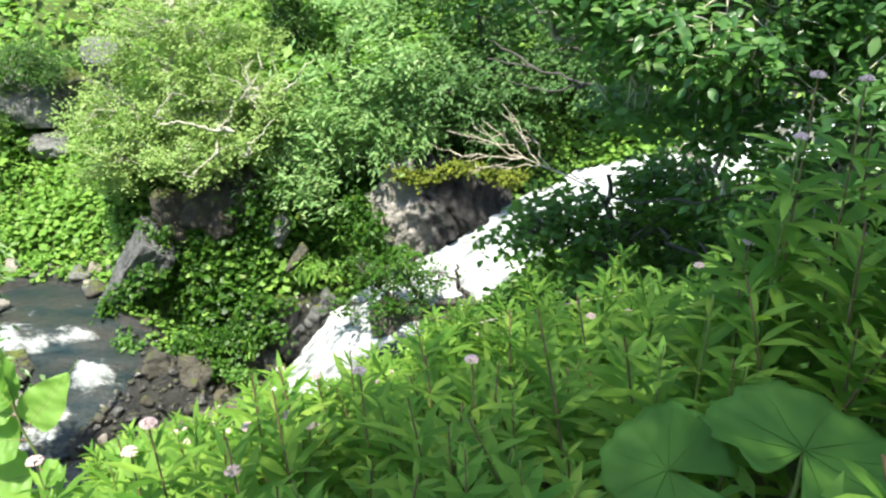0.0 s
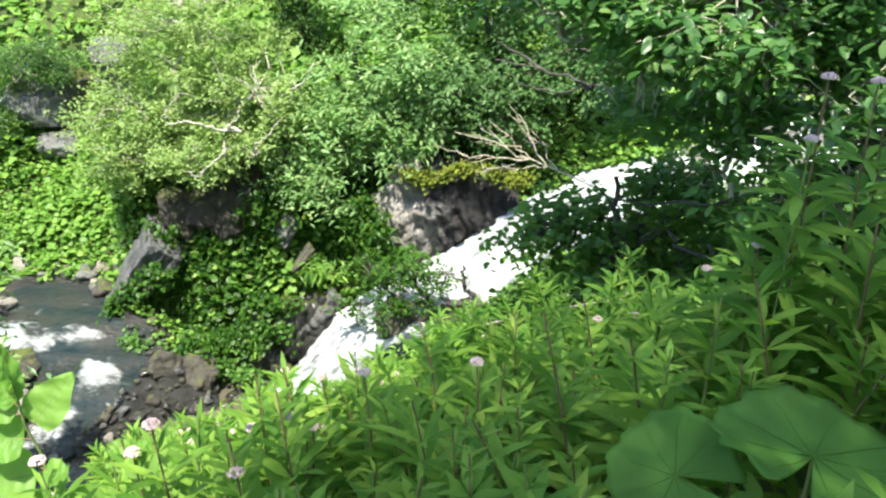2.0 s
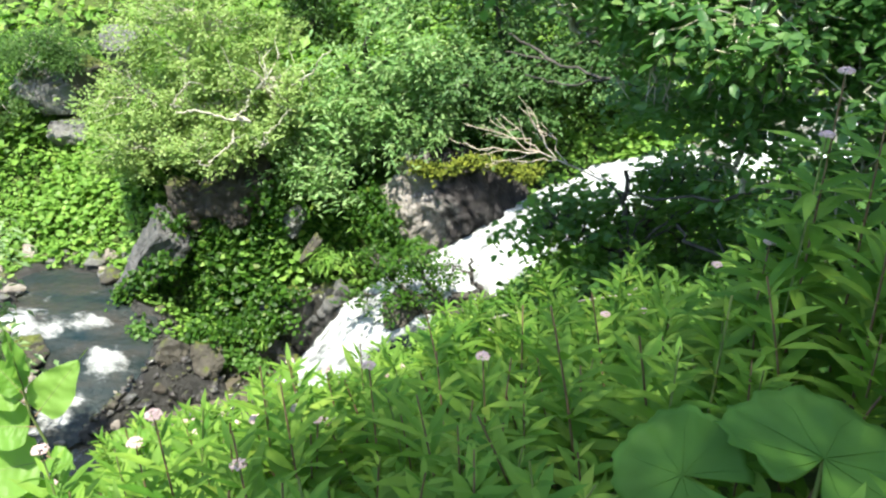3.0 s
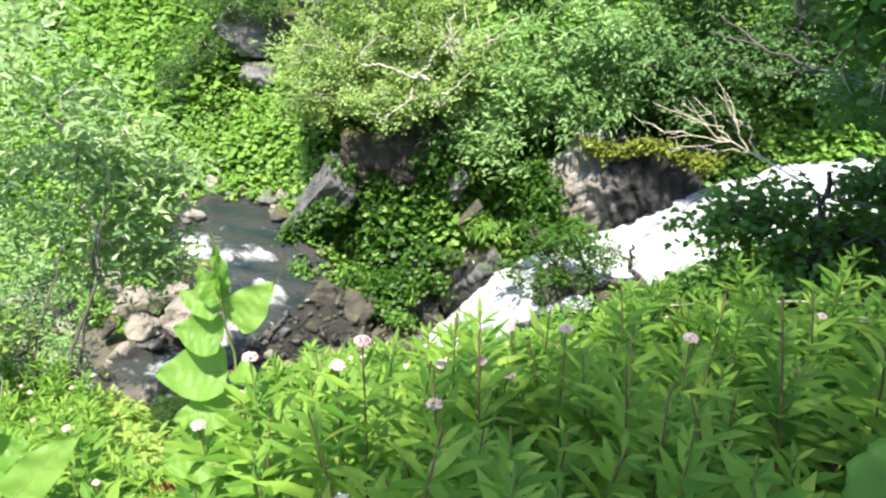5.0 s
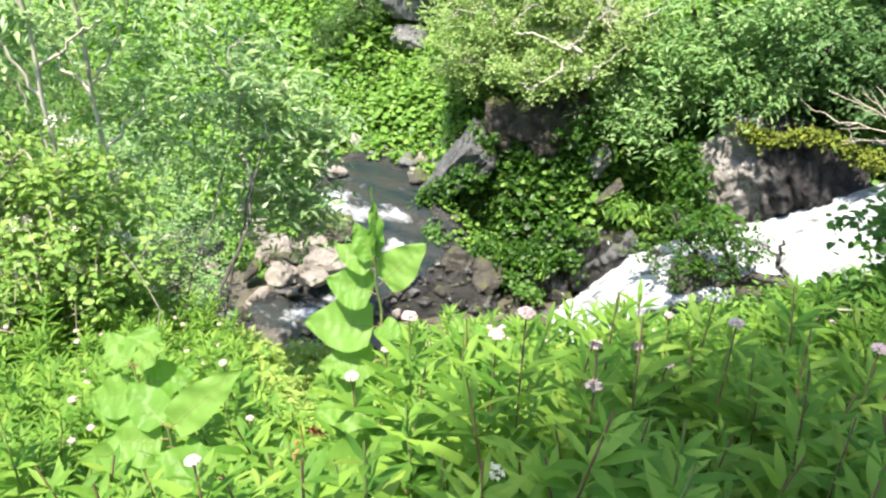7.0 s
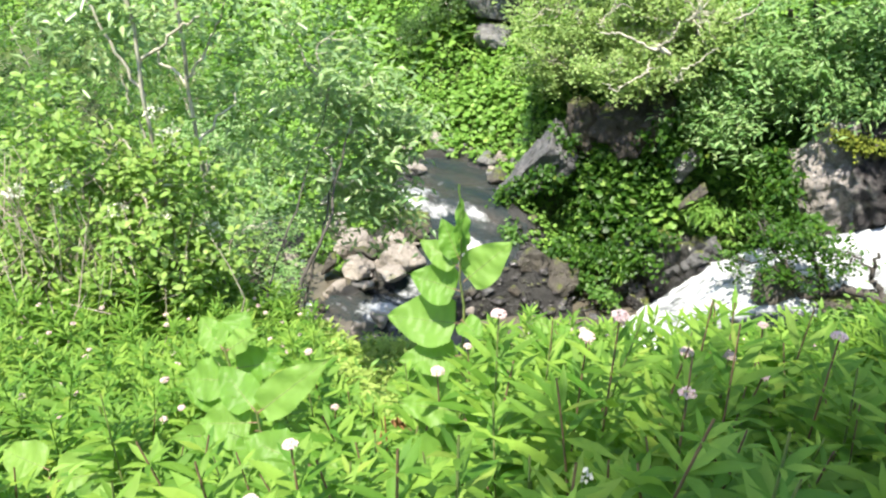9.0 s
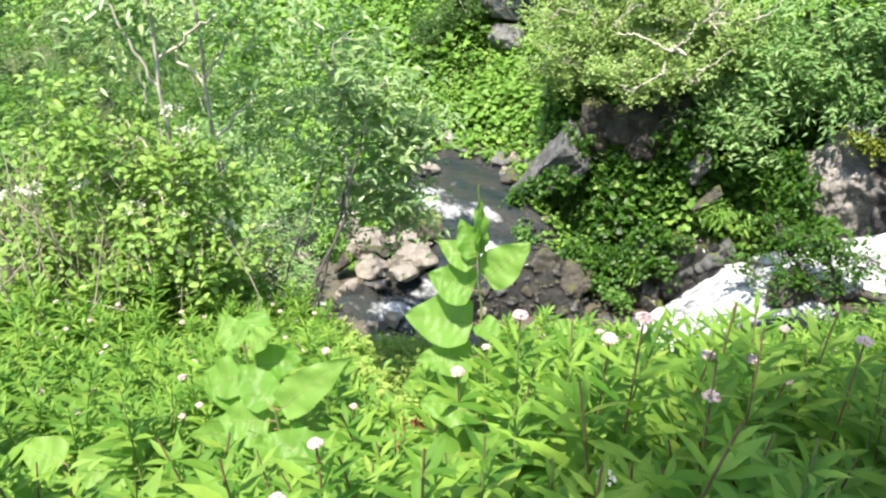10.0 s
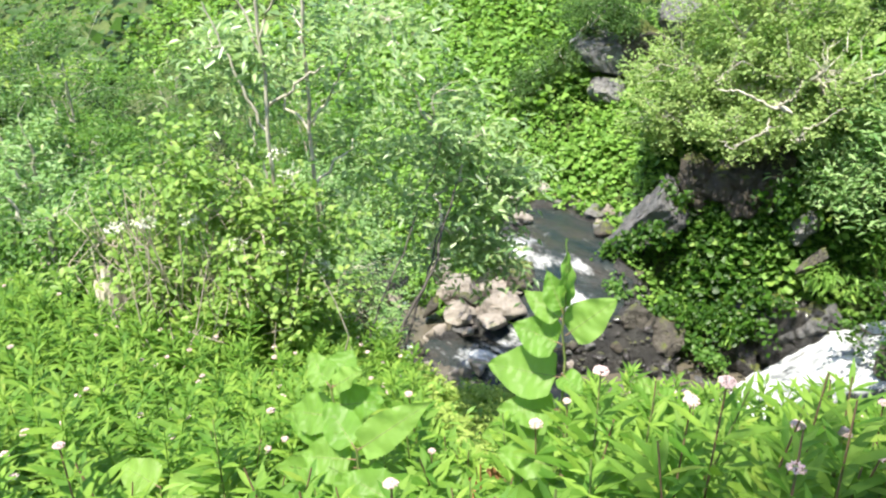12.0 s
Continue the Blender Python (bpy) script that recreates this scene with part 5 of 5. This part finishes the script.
def tris(V, F):
    F = np.asarray(F)
    return (V, F) if F.shape[1] == 3 else (V, np.concatenate([F[:, :3], F[:, [0, 2, 3]]]))


herb_set, head_set = [], []
for s in range(8):
    stem, whorls, head = herb_geo(0.8 + 0.05 * (s % 4), 200 + s, 0.017, 0.155, 0.235, 0.95)
    herb_set.append(join([tris(*stem)] + whorls))
    head_set.append(head)
rest = [spot(x, y, -0.02) for x, y in spots[270:]]
field = tagged(new("herb_field", mesh_of("herb_field", *scatter(herb_set, rest, 1), M_HERB)), "field of tall lance-leaved herbs down the bank", "herbs", kind="stuff")
heads = [p + (0, 0, hr.uniform(0.8, 0.92)) for p in rest if hr.rand() < 0.15]
low = [((V - V.mean(0)) * 1.3, F) for V, F in head_set]
ob = new("flower_heads", mesh_of("flower_heads", *scatter(low, heads, 2), M_PINK))
ob.parent = field

# low plants towards the stream and on all banks


def cover(name, n, box, size, keep, label, mat, seed, shape=OVAL, rise=0.25, wide=0.9):
    """Low plants: each a tuft of leaves that lean out from its heart, tall ones beside short ones."""
    r = np.random.RandomState(seed)
    per = 12
    x, y = r.uniform(box[0], box[1], n // per), r.uniform(box[2], box[3], n // per)
    ok = keep(x, y)
    x, y = x[ok], y[ok]
    tall = np.clip(0.55 + 0.5 * wave(x, y, 1.1, seed) + r.normal(0, 0.3, len(x)), 0.1, 1.5)
    reach = (0.8 * sum(size) / 2 + 0.35 * rise) * r.uniform(0.6, 1.2, len(x))
    x, y, tall, reach = (np.repeat(v, per) for v in (x, y, tall, reach))
    m = len(x)
    a, k = r.uniform(0, 6.28, m), r.uniform(0.0, 1.0, m) ** 0.6
    out = np.stack([np.cos(a), np.sin(a), np.zeros(m)], -1)
    x, y = x + out[:, 0] * k * reach, y + out[:, 1] * k * reach
    e = 0.1
    z = land(x, y)
    nx, ny = -(land(x + e, y) - land(x - e, y)) / (2 * e), -(land(x, y + e) - land(x, y - e)) / (2 * e)
    N = unit(np.stack([nx, ny, np.ones(m)], -1))
    hgt = rise * tall * (1 - 0.75 * k ** 2) * r.uniform(0.7, 1.05, m)
    P = np.stack([x, y, z], -1) + (N * 0.4 + np.array([0, 0, 0.6])) * np.maximum(hgt, 0.02)[:, None]
    W = out * (0.4 + 0.7 * k[:, None]) + N * (0.5 - 0.6 * k[:, None]) + r.normal(0, 0.28, (m, 3))
    U = N * 0.6 + np.array([0, 0, 0.6]) + out * 0.5 * k[:, None] + r.normal(0, 0.28, (m, 3))
    L = r.uniform(*size, m) * (1 + 0.3 * wave(x, y, 1.7, seed + 3))
    V, F = leaves(P, W, U, L, L * wide, shape)
    return tagged(new(name, mesh_of(name, V, F, mat)), label, "plants", kind="stuff")


def on_far(x, y):
    foot = np.interp(x, FOOT_X, FOOT_Y)
    hollow = (x > -4.5) & (x < -3.7) & (y < 13.4)
    return (y > foot + 0.05) & (channel_gap(x, y) > 0.15) & ~hollow


def on_near(x, y):
    return (y < np.interp(x, RUN_X, RUN_Y) - 1.15) & ((x - 0.6) ** 2 + y ** 2 > 0.5)


cover("bank_plants", 130000, (-17, 6, 10, 17), (0.065, 0.15), on_far, "bright green broad-leaved plants covering the far bank", M_COVER, 101, rise=0.35)


def on_cliff(x, y):
    d = y - np.interp(x, FOOT_X, FOOT_Y)
    return (d > 0.12) & (d < 1.5) & ((x < -1.0) | (d > 0.8)) & (((x + 5.6) / 0.75) ** 2 + ((y - 12.0) / 0.8) ** 2 > 1) & ((x < -4.9) | (x > -3.4) | (d < 1.0)) & ((x < -3.3) | (x > -1.5) | (d > 0.8))


# M_CLIFF leaves carry the shade of the overhung bank in their colour
cover("cliff_plants", 64000, (-6.0, 1.5, 11.2, 14.4), (0.055, 0.14), on_cliff, "deep green leafy plants hanging on the rocky bank, darkened for shade", M_CLIFF, 104, rise=0.42)
cover("cliff_ferns", 22000, (-6.0, 1.0, 11.2, 13.6), (0.08, 0.17), on_cliff, "ferny tufts on the rocky bank, darkened for shade", M_CLIFF, 107, LANCE, 0.5, 0.22)
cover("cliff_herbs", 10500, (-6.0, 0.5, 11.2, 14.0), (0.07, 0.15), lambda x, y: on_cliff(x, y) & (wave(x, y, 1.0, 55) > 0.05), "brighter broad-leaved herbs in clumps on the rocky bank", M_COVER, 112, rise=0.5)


def on_rim(x, y):
    gap = channel_gap(x, y)
    yc = np.interp(x, RUN_X, RUN_Y)
    return (gap > 0.3 + 0.35 * (x < -6.4) * (y < 12)) & (gap < 2.2) & (y > yc + 0.9) & (y < np.interp(x, FOOT_X, FOOT_Y) + 0.3) & ((x < -5.2) | (y > 11.0))


cover("rim_plants", 26000, (-9.9, -4.4, 8.2, 13.4), (0.05, 0.12), on_rim, "leafy plants at the edge of the pool", M_COVER, 109, rise=0.28)
cover("hill_plants", 80000, (-34, 16, 14, 36), (0.14, 0.3), on_far, "light green scrub on the higher slope", M_COVER, 102, DIAMOND, 0.7, 0.7)
cover("far_slope_plants", 30000, (-50, -12, -12, 14), (0.2, 0.4), on_near, "green scrub on the slope downstream", M_ALDER, 105, DIAMOND, 0.8, 0.7)
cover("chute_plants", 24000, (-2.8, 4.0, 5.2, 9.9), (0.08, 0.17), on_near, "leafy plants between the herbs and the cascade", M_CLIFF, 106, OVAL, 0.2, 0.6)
cover("distant_scrub", 40000, (-130, -30, -40, 60), (0.5, 1.0), lambda x, y: y > -90, "scrub on the distant slopes", M_DUSK, 108, DIAMOND, 1.5, 0.7)


def in_gap(x, y):
    return (y > 2.0) & (x > 0.45 - 1.1 * y) & (x < 0.5 - 0.55 * y)


def off_herbs(x, y):
    herbs = np.array([fits_herb(a, c) for a, c in zip(x, y)])
    return on_near(x, y) & ~herbs


cover("carpet_plants", 84000, (-7.6, -0.6, 2.0, 7.7), (0.06, 0.12), lambda x, y: on_near(x, y) & in_gap(x, y), "low yellow-green leafy plants carpeting the slope", M_CARPET, 111, LANCE, 0.3, 0.4)
cover("slope_plants", 50000, (-16, 7.5, -0.4, 11), (0.08, 0.15), off_herbs, "low light-green plants on the near slope", M_COVER, 103, LANCE, 0.45, 0.35)


def hanging(name, seats, n, length, label, mat, seed, shape=OVAL, wide=0.7):
    """Leafy tufts that hang from rock ledges; seats: centre and spread."""
    r = np.random.RandomState(seed)
    P = []
    for c, s in seats:
        k = max(3, int(n * s[0] / 0.5))
        tuft = np.asarray(c) + r.normal(0, 0.55, (max(2, k // 14), 3)) * s
        p = tuft[r.randint(len(tuft), size=k)] + r.normal(0, 0.07, (k, 3))
        p[:, 2] -= np.abs(r.normal(0, 0.06, k))
        P.append(p)
    P = np.concatenate(P)
    W = r.normal(0, 0.6, P.shape) + (0, -0.5, -0.35)
    U = r.normal(0, 0.35, P.shape) + (0, -0.5, 0.8)
    L = length * r.uniform(0.6, 1.3, len(P))
    return tagged(new(name, mesh_of(name, *leaves(P, W, U, L, L * wide, shape), mat)), label, "plants", kind="stuff")


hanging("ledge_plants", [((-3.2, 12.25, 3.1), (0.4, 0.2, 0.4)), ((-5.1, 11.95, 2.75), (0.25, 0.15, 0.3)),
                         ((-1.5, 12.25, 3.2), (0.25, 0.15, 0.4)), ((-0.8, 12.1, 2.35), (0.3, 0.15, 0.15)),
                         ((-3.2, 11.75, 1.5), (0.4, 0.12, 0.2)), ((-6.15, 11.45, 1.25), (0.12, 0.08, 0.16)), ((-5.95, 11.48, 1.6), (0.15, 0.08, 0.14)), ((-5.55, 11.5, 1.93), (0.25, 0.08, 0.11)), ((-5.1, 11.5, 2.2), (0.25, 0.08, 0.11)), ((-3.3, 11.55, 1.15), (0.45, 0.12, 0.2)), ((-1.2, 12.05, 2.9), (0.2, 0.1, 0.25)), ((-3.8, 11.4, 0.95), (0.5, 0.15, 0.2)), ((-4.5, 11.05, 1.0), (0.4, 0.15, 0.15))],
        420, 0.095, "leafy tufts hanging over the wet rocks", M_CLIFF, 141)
hanging("ledge_ferns", [((-2.4, 12.1, 2.05), (0.5, 0.15, 0.15)), ((-1.3, 12.2, 2.6), (0.4, 0.2, 0.4)), ((-3.6, 11.4, 0.85), (0.4, 0.15, 0.15))],
        160, 0.2, "drooping fern fronds on the wet rocks", M_COVER, 142, LANCE, 0.2)

hanging("rim_tufts", [((-6.15, 11.5, 1.2), (0.14, 0.14, 0.08)), ((-5.7, 11.15, 1.12), (0.22, 0.16, 0.08)), ((-5.3, 10.9, 1.05), (0.22, 0.16, 0.1)), ((-4.15, 11.15, 0.6), (0.3, 0.14, 0.1)), ((-3.6, 11.05, 0.5), (0.25, 0.14, 0.1))],
        400, 0.085, "leafy tufts along the edge of the run", M_ALDER, 143)

# ---------- broad-leaved plants close to the path ----------


def broad_leaf(length, width, seed):
    """An ovate leaf with a folded midrib, waved margin and drawn-out tip."""
    r = np.random.RandomState(seed)
    n, cols = 61, 9
    u = np.linspace(0, 1, n)
    half = width / 2 * np.maximum(np.sin(np.clip(u * 1.12 + 0.1, 0, 1.0) ** 0.75 * math.pi) ** 0.7, 0) * (1 - 0.4 * u ** 2)
    half[0], half[-1] = 0.006, 0.002
    bend = r.uniform(0.02, 0.10)
    V = []
    for i in range(n):
        z = -bend * length * u[i] ** 2
        for v in np.linspace(-1, 1, cols):
            rib = 0.022 * width * math.sin(u[i] * 52 - abs(v) * 9) * (1 - abs(v))* min(1, 4 * abs(v))
            tooth = 1 + 0.03 * math.sin(u[i] * 150 + seed) * (abs(v) > 0.9)
            V.append((u[i] * length, v * half[i] * tooth, z + 0.20 * abs(v) * half[i] + 0.010 * math.sin(u[i] * 19 + v * 3 + seed) * abs(v) + rib))
    F = [(i * cols + j, (i + 1) * cols + j, (i + 1) * cols + j + 1, i * cols + j + 1) for i in range(n - 1) for j in range(cols - 1)]
    return np.array(V), np.array(F)


def place(V, at, way, up=(0, 0, 1)):
    d = unit(np.asarray(way, float))
    s = unit(np.cross(np.asarray(up, float), d))
    n = np.cross(d, s)
    return np.asarray(at) + V[:, :1] * d + V[:, 1:2] * s + V[:, 2:3] * n


def knot_leaf(root, at, tip, wide, up, seed):
    """One leaf with its stalk and midrib, from its node to its tip."""
    at, tip = np.asarray(at, float), np.asarray(tip, float)
    w = tip - at
    ln = float(np.linalg.norm(w))
    base = at + unit(w) * min(0.03, 0.12 * ln)
    V, F = broad_leaf(ln * 1.0, wide * 1.08, seed)
    P = place(V, base, w, up)
    leaf = part("leaf", P, F, M_KNOT, root, smooth=True)
    rib = part("midrib", *tube(P[4::9] - (0, 0, 0.0015), np.linspace(0.0028, 0.0008, 61), 5), M_STEM, root, "pale midrib")
    rib.parent = leaf
    part("leaf_stalk", *tube([at, (at + base) / 2, base + unit(w) * 0.01], [0.004, 0.003, 0.003], 5), M_STEM_R, root)


def knotweed(foot, top, rows, label, seed, leaves_at=()):
    """rows: height share, heading in degrees, rise, length; leaves_at: node, tip, width, the way its upper side faces."""
    root = thing("giant_knotweed", foot, label, "herb", "broad-leaved plants by the path")
    r = np.random.RandomState(seed)
    C = bent(foot, top, 10, 0.015, 0, r)
    part("stem", *tube(C, np.linspace(0.011, 0.005, 10), 8), M_STEM, root, smooth=True)
    for k, (f, head, rise, ln) in enumerate(rows):
        at = np.array([np.interp(f, np.linspace(0, 1, 10), C[:, c]) for c in range(3)])
        a = radians(head)
        w = unit(np.array([math.cos(a), math.sin(a), rise])) * ln * 1.7
        knot_leaf(root, at, at + w, ln * 0.9, (0.25 * math.sin(k * 2.1) + 0.4, 0.2 * math.cos(k * 1.3) - 0.6, 0.75), seed * 20 + k)
    for k, (at, tip, wide, up) in enumerate(leaves_at):
        knot_leaf(root, at, tip, wide, up, seed * 20 + 50 + k)
    return root


FACE = (0.40, -0.55, 0.70)
knotweed((-1.17, 2.6, 4.95), (-1.214, 2.605, 6.545),
         [(0.62, 214, -0.1, 0.22), (0.56, 40, 0, 0.22), (0.5, 340, -0.1, 0.22), (0.42, 200, -0.1, 0.22)],
         "tall knotweed shoot with large sunlit yellow-green leaves", 3,
         [((-1.214, 2.605, 6.520), (-1.256, 2.655, 6.820), 0.094, (0.9, -0.3, 0.2)), ((-1.216, 2.605, 6.495), (-1.206, 2.580, 6.745), 0.088, (-0.8, -0.5, 0.2)),
          ((-1.219, 2.605, 6.470), (-1.356, 2.630, 6.670), 0.125, (0.5, -0.75, 0.4)), ((-1.200, 2.605, 6.357), (-1.000, 2.755, 6.601), 0.194, FACE),
          ((-1.215, 2.605, 6.432), (-1.487, 2.605, 6.520), 0.125, (0.2, -0.6, 0.75)), ((-1.212, 2.605, 6.295), (-1.500, 2.530, 6.345), 0.206, (0.45, -0.6, 0.6)),
          ((-1.210, 2.605, 6.095), (-1.663, 2.480, 6.045), 0.275, FACE), ((-1.210, 2.605, 6.120), (-1.025, 2.530, 6.120), 0.125, FACE),
          ((-1.203, 2.605, 5.845), (-1.612, 2.330, 5.620), 0.237, FACE)])
knotweed((-1.62, 1.5, 5.05), (-1.657, 1.5, 6.47),
         [(0.80, 200, 0.1, 0.16), (0.74, 330, 0.1, 0.18), (0.66, 250, 0.0, 0.2), (0.6, 30, 0.1, 0.2), (0.52, 180, 0.0, 0.2)],
         "bushy knotweed with large sunlit yellow-green leaves", 4,
         [((-1.657, 1.5, 6.45), (-1.86, 1.55, 6.53), 0.12, (0.7, -0.6, 0.4)), ((-1.655, 1.5, 6.45), (-1.50, 1.56, 6.60), 0.11, (-0.3, -0.8, 0.5)),
          ((-1.656, 1.5, 6.44), (-1.70, 1.68, 6.56), 0.17, (0.3, -0.8, 0.6)), ((-1.65, 1.5, 6.36), (-1.42, 1.62, 6.44), 0.16, FACE),
          ((-1.645, 1.5, 6.3), (-1.92, 1.42, 6.24), 0.18, FACE)])
knotweed((-1.36, 1.4, 5.15), (-1.39, 1.4, 6.34),
         [(0.86, 210, 0.05, 0.17), (0.80, 310, 0.05, 0.18), (0.72, 20, 0.1, 0.17), (0.66, 230, 0.0, 0.18), (0.58, 120, 0.0, 0.18)],
         "bushy knotweed with large sunlit yellow-green leaves", 9,
         [((-1.388, 1.4, 6.33), (-1.13, 1.62, 6.62), 0.15, FACE), ((-1.39, 1.4, 6.33), (-1.66, 1.45, 6.44), 0.15, (0.6, -0.5, 0.6)), ((-1.39, 1.4, 6.28), (-1.62, 1.26, 6.26), 0.20, FACE),
          ((-1.385, 1.4, 6.24), (-1.95, 1.26, 5.98), 0.17, (0.5, -0.5, 0.7)), ((-1.38, 1.4, 6.24), (-1.30, 1.22, 6.16), 0.15, FACE), ((-1.38, 1.4, 6.22), (-1.12, 1.36, 6.24), 0.15, FACE)])
knotweed((-2.35, 0.85, 5.1), (-2.32, 0.95, 5.84), [(1.0, 190, 0.0, 0.2), (0.95, 300, 0.0, 0.2), (0.9, 40, 0.2, 0.26), (0.75, 210, 0.1, 0.26), (0.6, 330, 0, 0.22)],
         "low knotweed with large yellow-green leaves", 5)
knotweed((-1.15, 1.42, 5.3), (-1.12, 1.4, 6.2), [(1.0, 200, 0.3, 0.19), (0.97, 320, 0.25, 0.18), (0.93, 80, 0.3, 0.2), (0.85, 250, 0.1, 0.22), (0.8, 20, 0.1, 0.22), (0.72, 300, 0, 0.22)],
         "low knotweed with large yellow-green leaves", 6)
knotweed((-0.6, 1.75, 5.5), (-0.62, 1.72, 6.5), [(1.0, 220, 0.3, 0.16), (0.97, 330, 0.25, 0.16), (0.92, 60, 0.3, 0.18), (0.85, 250, 0.1, 0.2), (0.8, 10, 0.1, 0.2), (0.72, 200, 0, 0.2)],
         "low knotweed with large yellow-green leaves", 7)


knotweed((-0.56, 2.36, 5.3), (-0.57, 2.34, 6.5), [(1.0, 210, 0.6, 0.07), (0.99, 330, 0.5, 0.07), (0.97, 60, 0.4, 0.06), (0.965, 240, 0.2, 0.075), (0.95, 20, 0.2, 0.075), (0.935, 200, 0.1, 0.08), (0.92, 320, 0.1, 0.08), (0.90, 30, 0.0, 0.08), (0.88, 220, 0.0, 0.08), (0.86, 290, 0.0, 0.08)],
         "young shoot with small rounded yellow-green leaves", 8)


def butterbur(foot, lab, rows, seed):
    root = thing("butterbur", foot, lab, "herb", "butterbur by the path")
    foot = np.asarray(foot, float)
    for k, (dx, dy, dz, rad, tx, ty) in enumerate(rows):
        c = foot + (dx, dy, dz)
        r = np.random.RandomState(seed + k)
        n, rings = 110, 9
        V, F = [(0, 0, 0)], []
        for i in range(1, rings + 1):
            f = i / rings
            for j in range(n):
                a = (j / (n - 1) - 0.5) * 2 * math.pi * 0.95
                R = rad * f * (1 + (0.034 * math.sin(a * 13 + seed) + 0.016 * math.sin(a * 31 + k)) * f ** 4 + 0.03 * math.sin(a * 4 + k))
                vein = abs(math.sin(a * 4.5)) ** 0.5
                V.append((R * math.cos(a), R * math.sin(a), rad * (0.13 * f ** 2 + 0.016 * vein * f * (1 - 0.4 * f) + 0.06 * math.sin(a * 3 + k) * f ** 2 + 0.02 * math.sin(a * 13) * f ** 3 + 0.012 * math.sin(a * 17 + 9 * f) * math.sin(21 * f + a * 5) * f)))
        for j in range(n - 1):
            F.append((0, 1 + j, 2 + j, 2 + j))
        for i in range(rings - 1):
            for j in range(n - 1):
                b = 1 + i * n + j
                F.append((b, b + n, b + n + 1, b + 1))
        V = np.array(V)
        tri = np.array([f[:3] for f in F[:n - 1]])
        quad = np.array(F[n - 1:])
        W = unit(np.array([tx, ty, -0.15]))
        P = place(V, c, W, (-0.35, -0.6, 0.75))
        ob = new("leaf", mesh_of("leaf", P - foot, [tri, quad], M_BUTTER, True))
        ob.parent = root
        ob.modifiers.new("thickness", "SOLIDIFY").thickness = 0.003
        for g in range(-4, 5):
            col = int(round((g * math.pi / 4.5 / (2 * math.pi * 0.95) + 0.5) * (n - 1)))
            line = np.array([P[0]] + [P[1 + i * n + min(max(col + (i > 5) * (1 if g > 0 else -1), 0), n - 1)] for i in range(rings - 1)]) - foot
            vein = part("vein", *tube(line + (0, 0, 0.002), np.linspace(0.0018, 0.0004, len(line)), 5), M_BUTTER, root, "raised paler vein", local=True)
            vein.parent = ob
        part("leaf_stalk", *tube(bent(foot, c, 7, 0.03, 0, r), np.linspace(0.010, 0.006, 7), 7), M_STEM, root, smooth=True)
    return root


butterbur((1.68, 1.5, 6.69), "butterbur with big round shaded leaves", [(0.0, -0.03, 0.64, 0.24, 0.5, 0.8), (-0.30, 0.04, 0.50, 0.17, -0.8, 0.5), (0.16, -0.24, 0.42, 0.15, 0.5, -0.7)], 71)


# a small white umbel among the herbs
wu = thing("white_umbel", spot(0.0, 1.36), "small white umbel flower on a thin green stem", "flower")
u0 = spot(0.0, 1.36)
part("stem", *tube(bent(u0, (-0.01, 1.35, 6.9), 6, 0.02, 0, vr), np.linspace(0.004, 0.002, 6), 5), M_STEM, wu)
q = unit(vr.normal(size=(40, 3))) * (0.022, 0.022, 0.008) + (-0.01, 1.35, 6.9)
part("flower_head", *leaves(q, vr.normal(size=(40, 3)), vr.normal(0, 0.3, (40, 3)) + (0, 0, 1), 0.014, 0.012, DIAMOND), M_WHITE, wu, "small white flower cluster")


# withered leaves caught among the stems
wl = thing("withered_plant", spot(-0.92, 1.6), "brown withered stalk with curled dry leaves", "herb")
w0 = spot(-0.92, 1.6)
part("stem", *tube(bent(w0, (-0.9, 1.6, 6.42), 6, 0.03), np.linspace(0.006, 0.003, 6), 5), M_DRY, wl)
for k, (x, y, z, hd, ln) in enumerate([(-0.92, 1.58, 6.36, 300, 0.13), (-0.88, 1.62, 6.40, 60, 0.12)]):
    V, F = broad_leaf(ln, ln * 0.3, 400 + k)
    part("dry_leaf", place(V, (x, y, z), (math.cos(radians(hd)), math.sin(radians(hd)), -1.2), (0.4, -0.7, 0.5)), F, M_DRY, wl, "curled brown dry leaf", smooth=True)
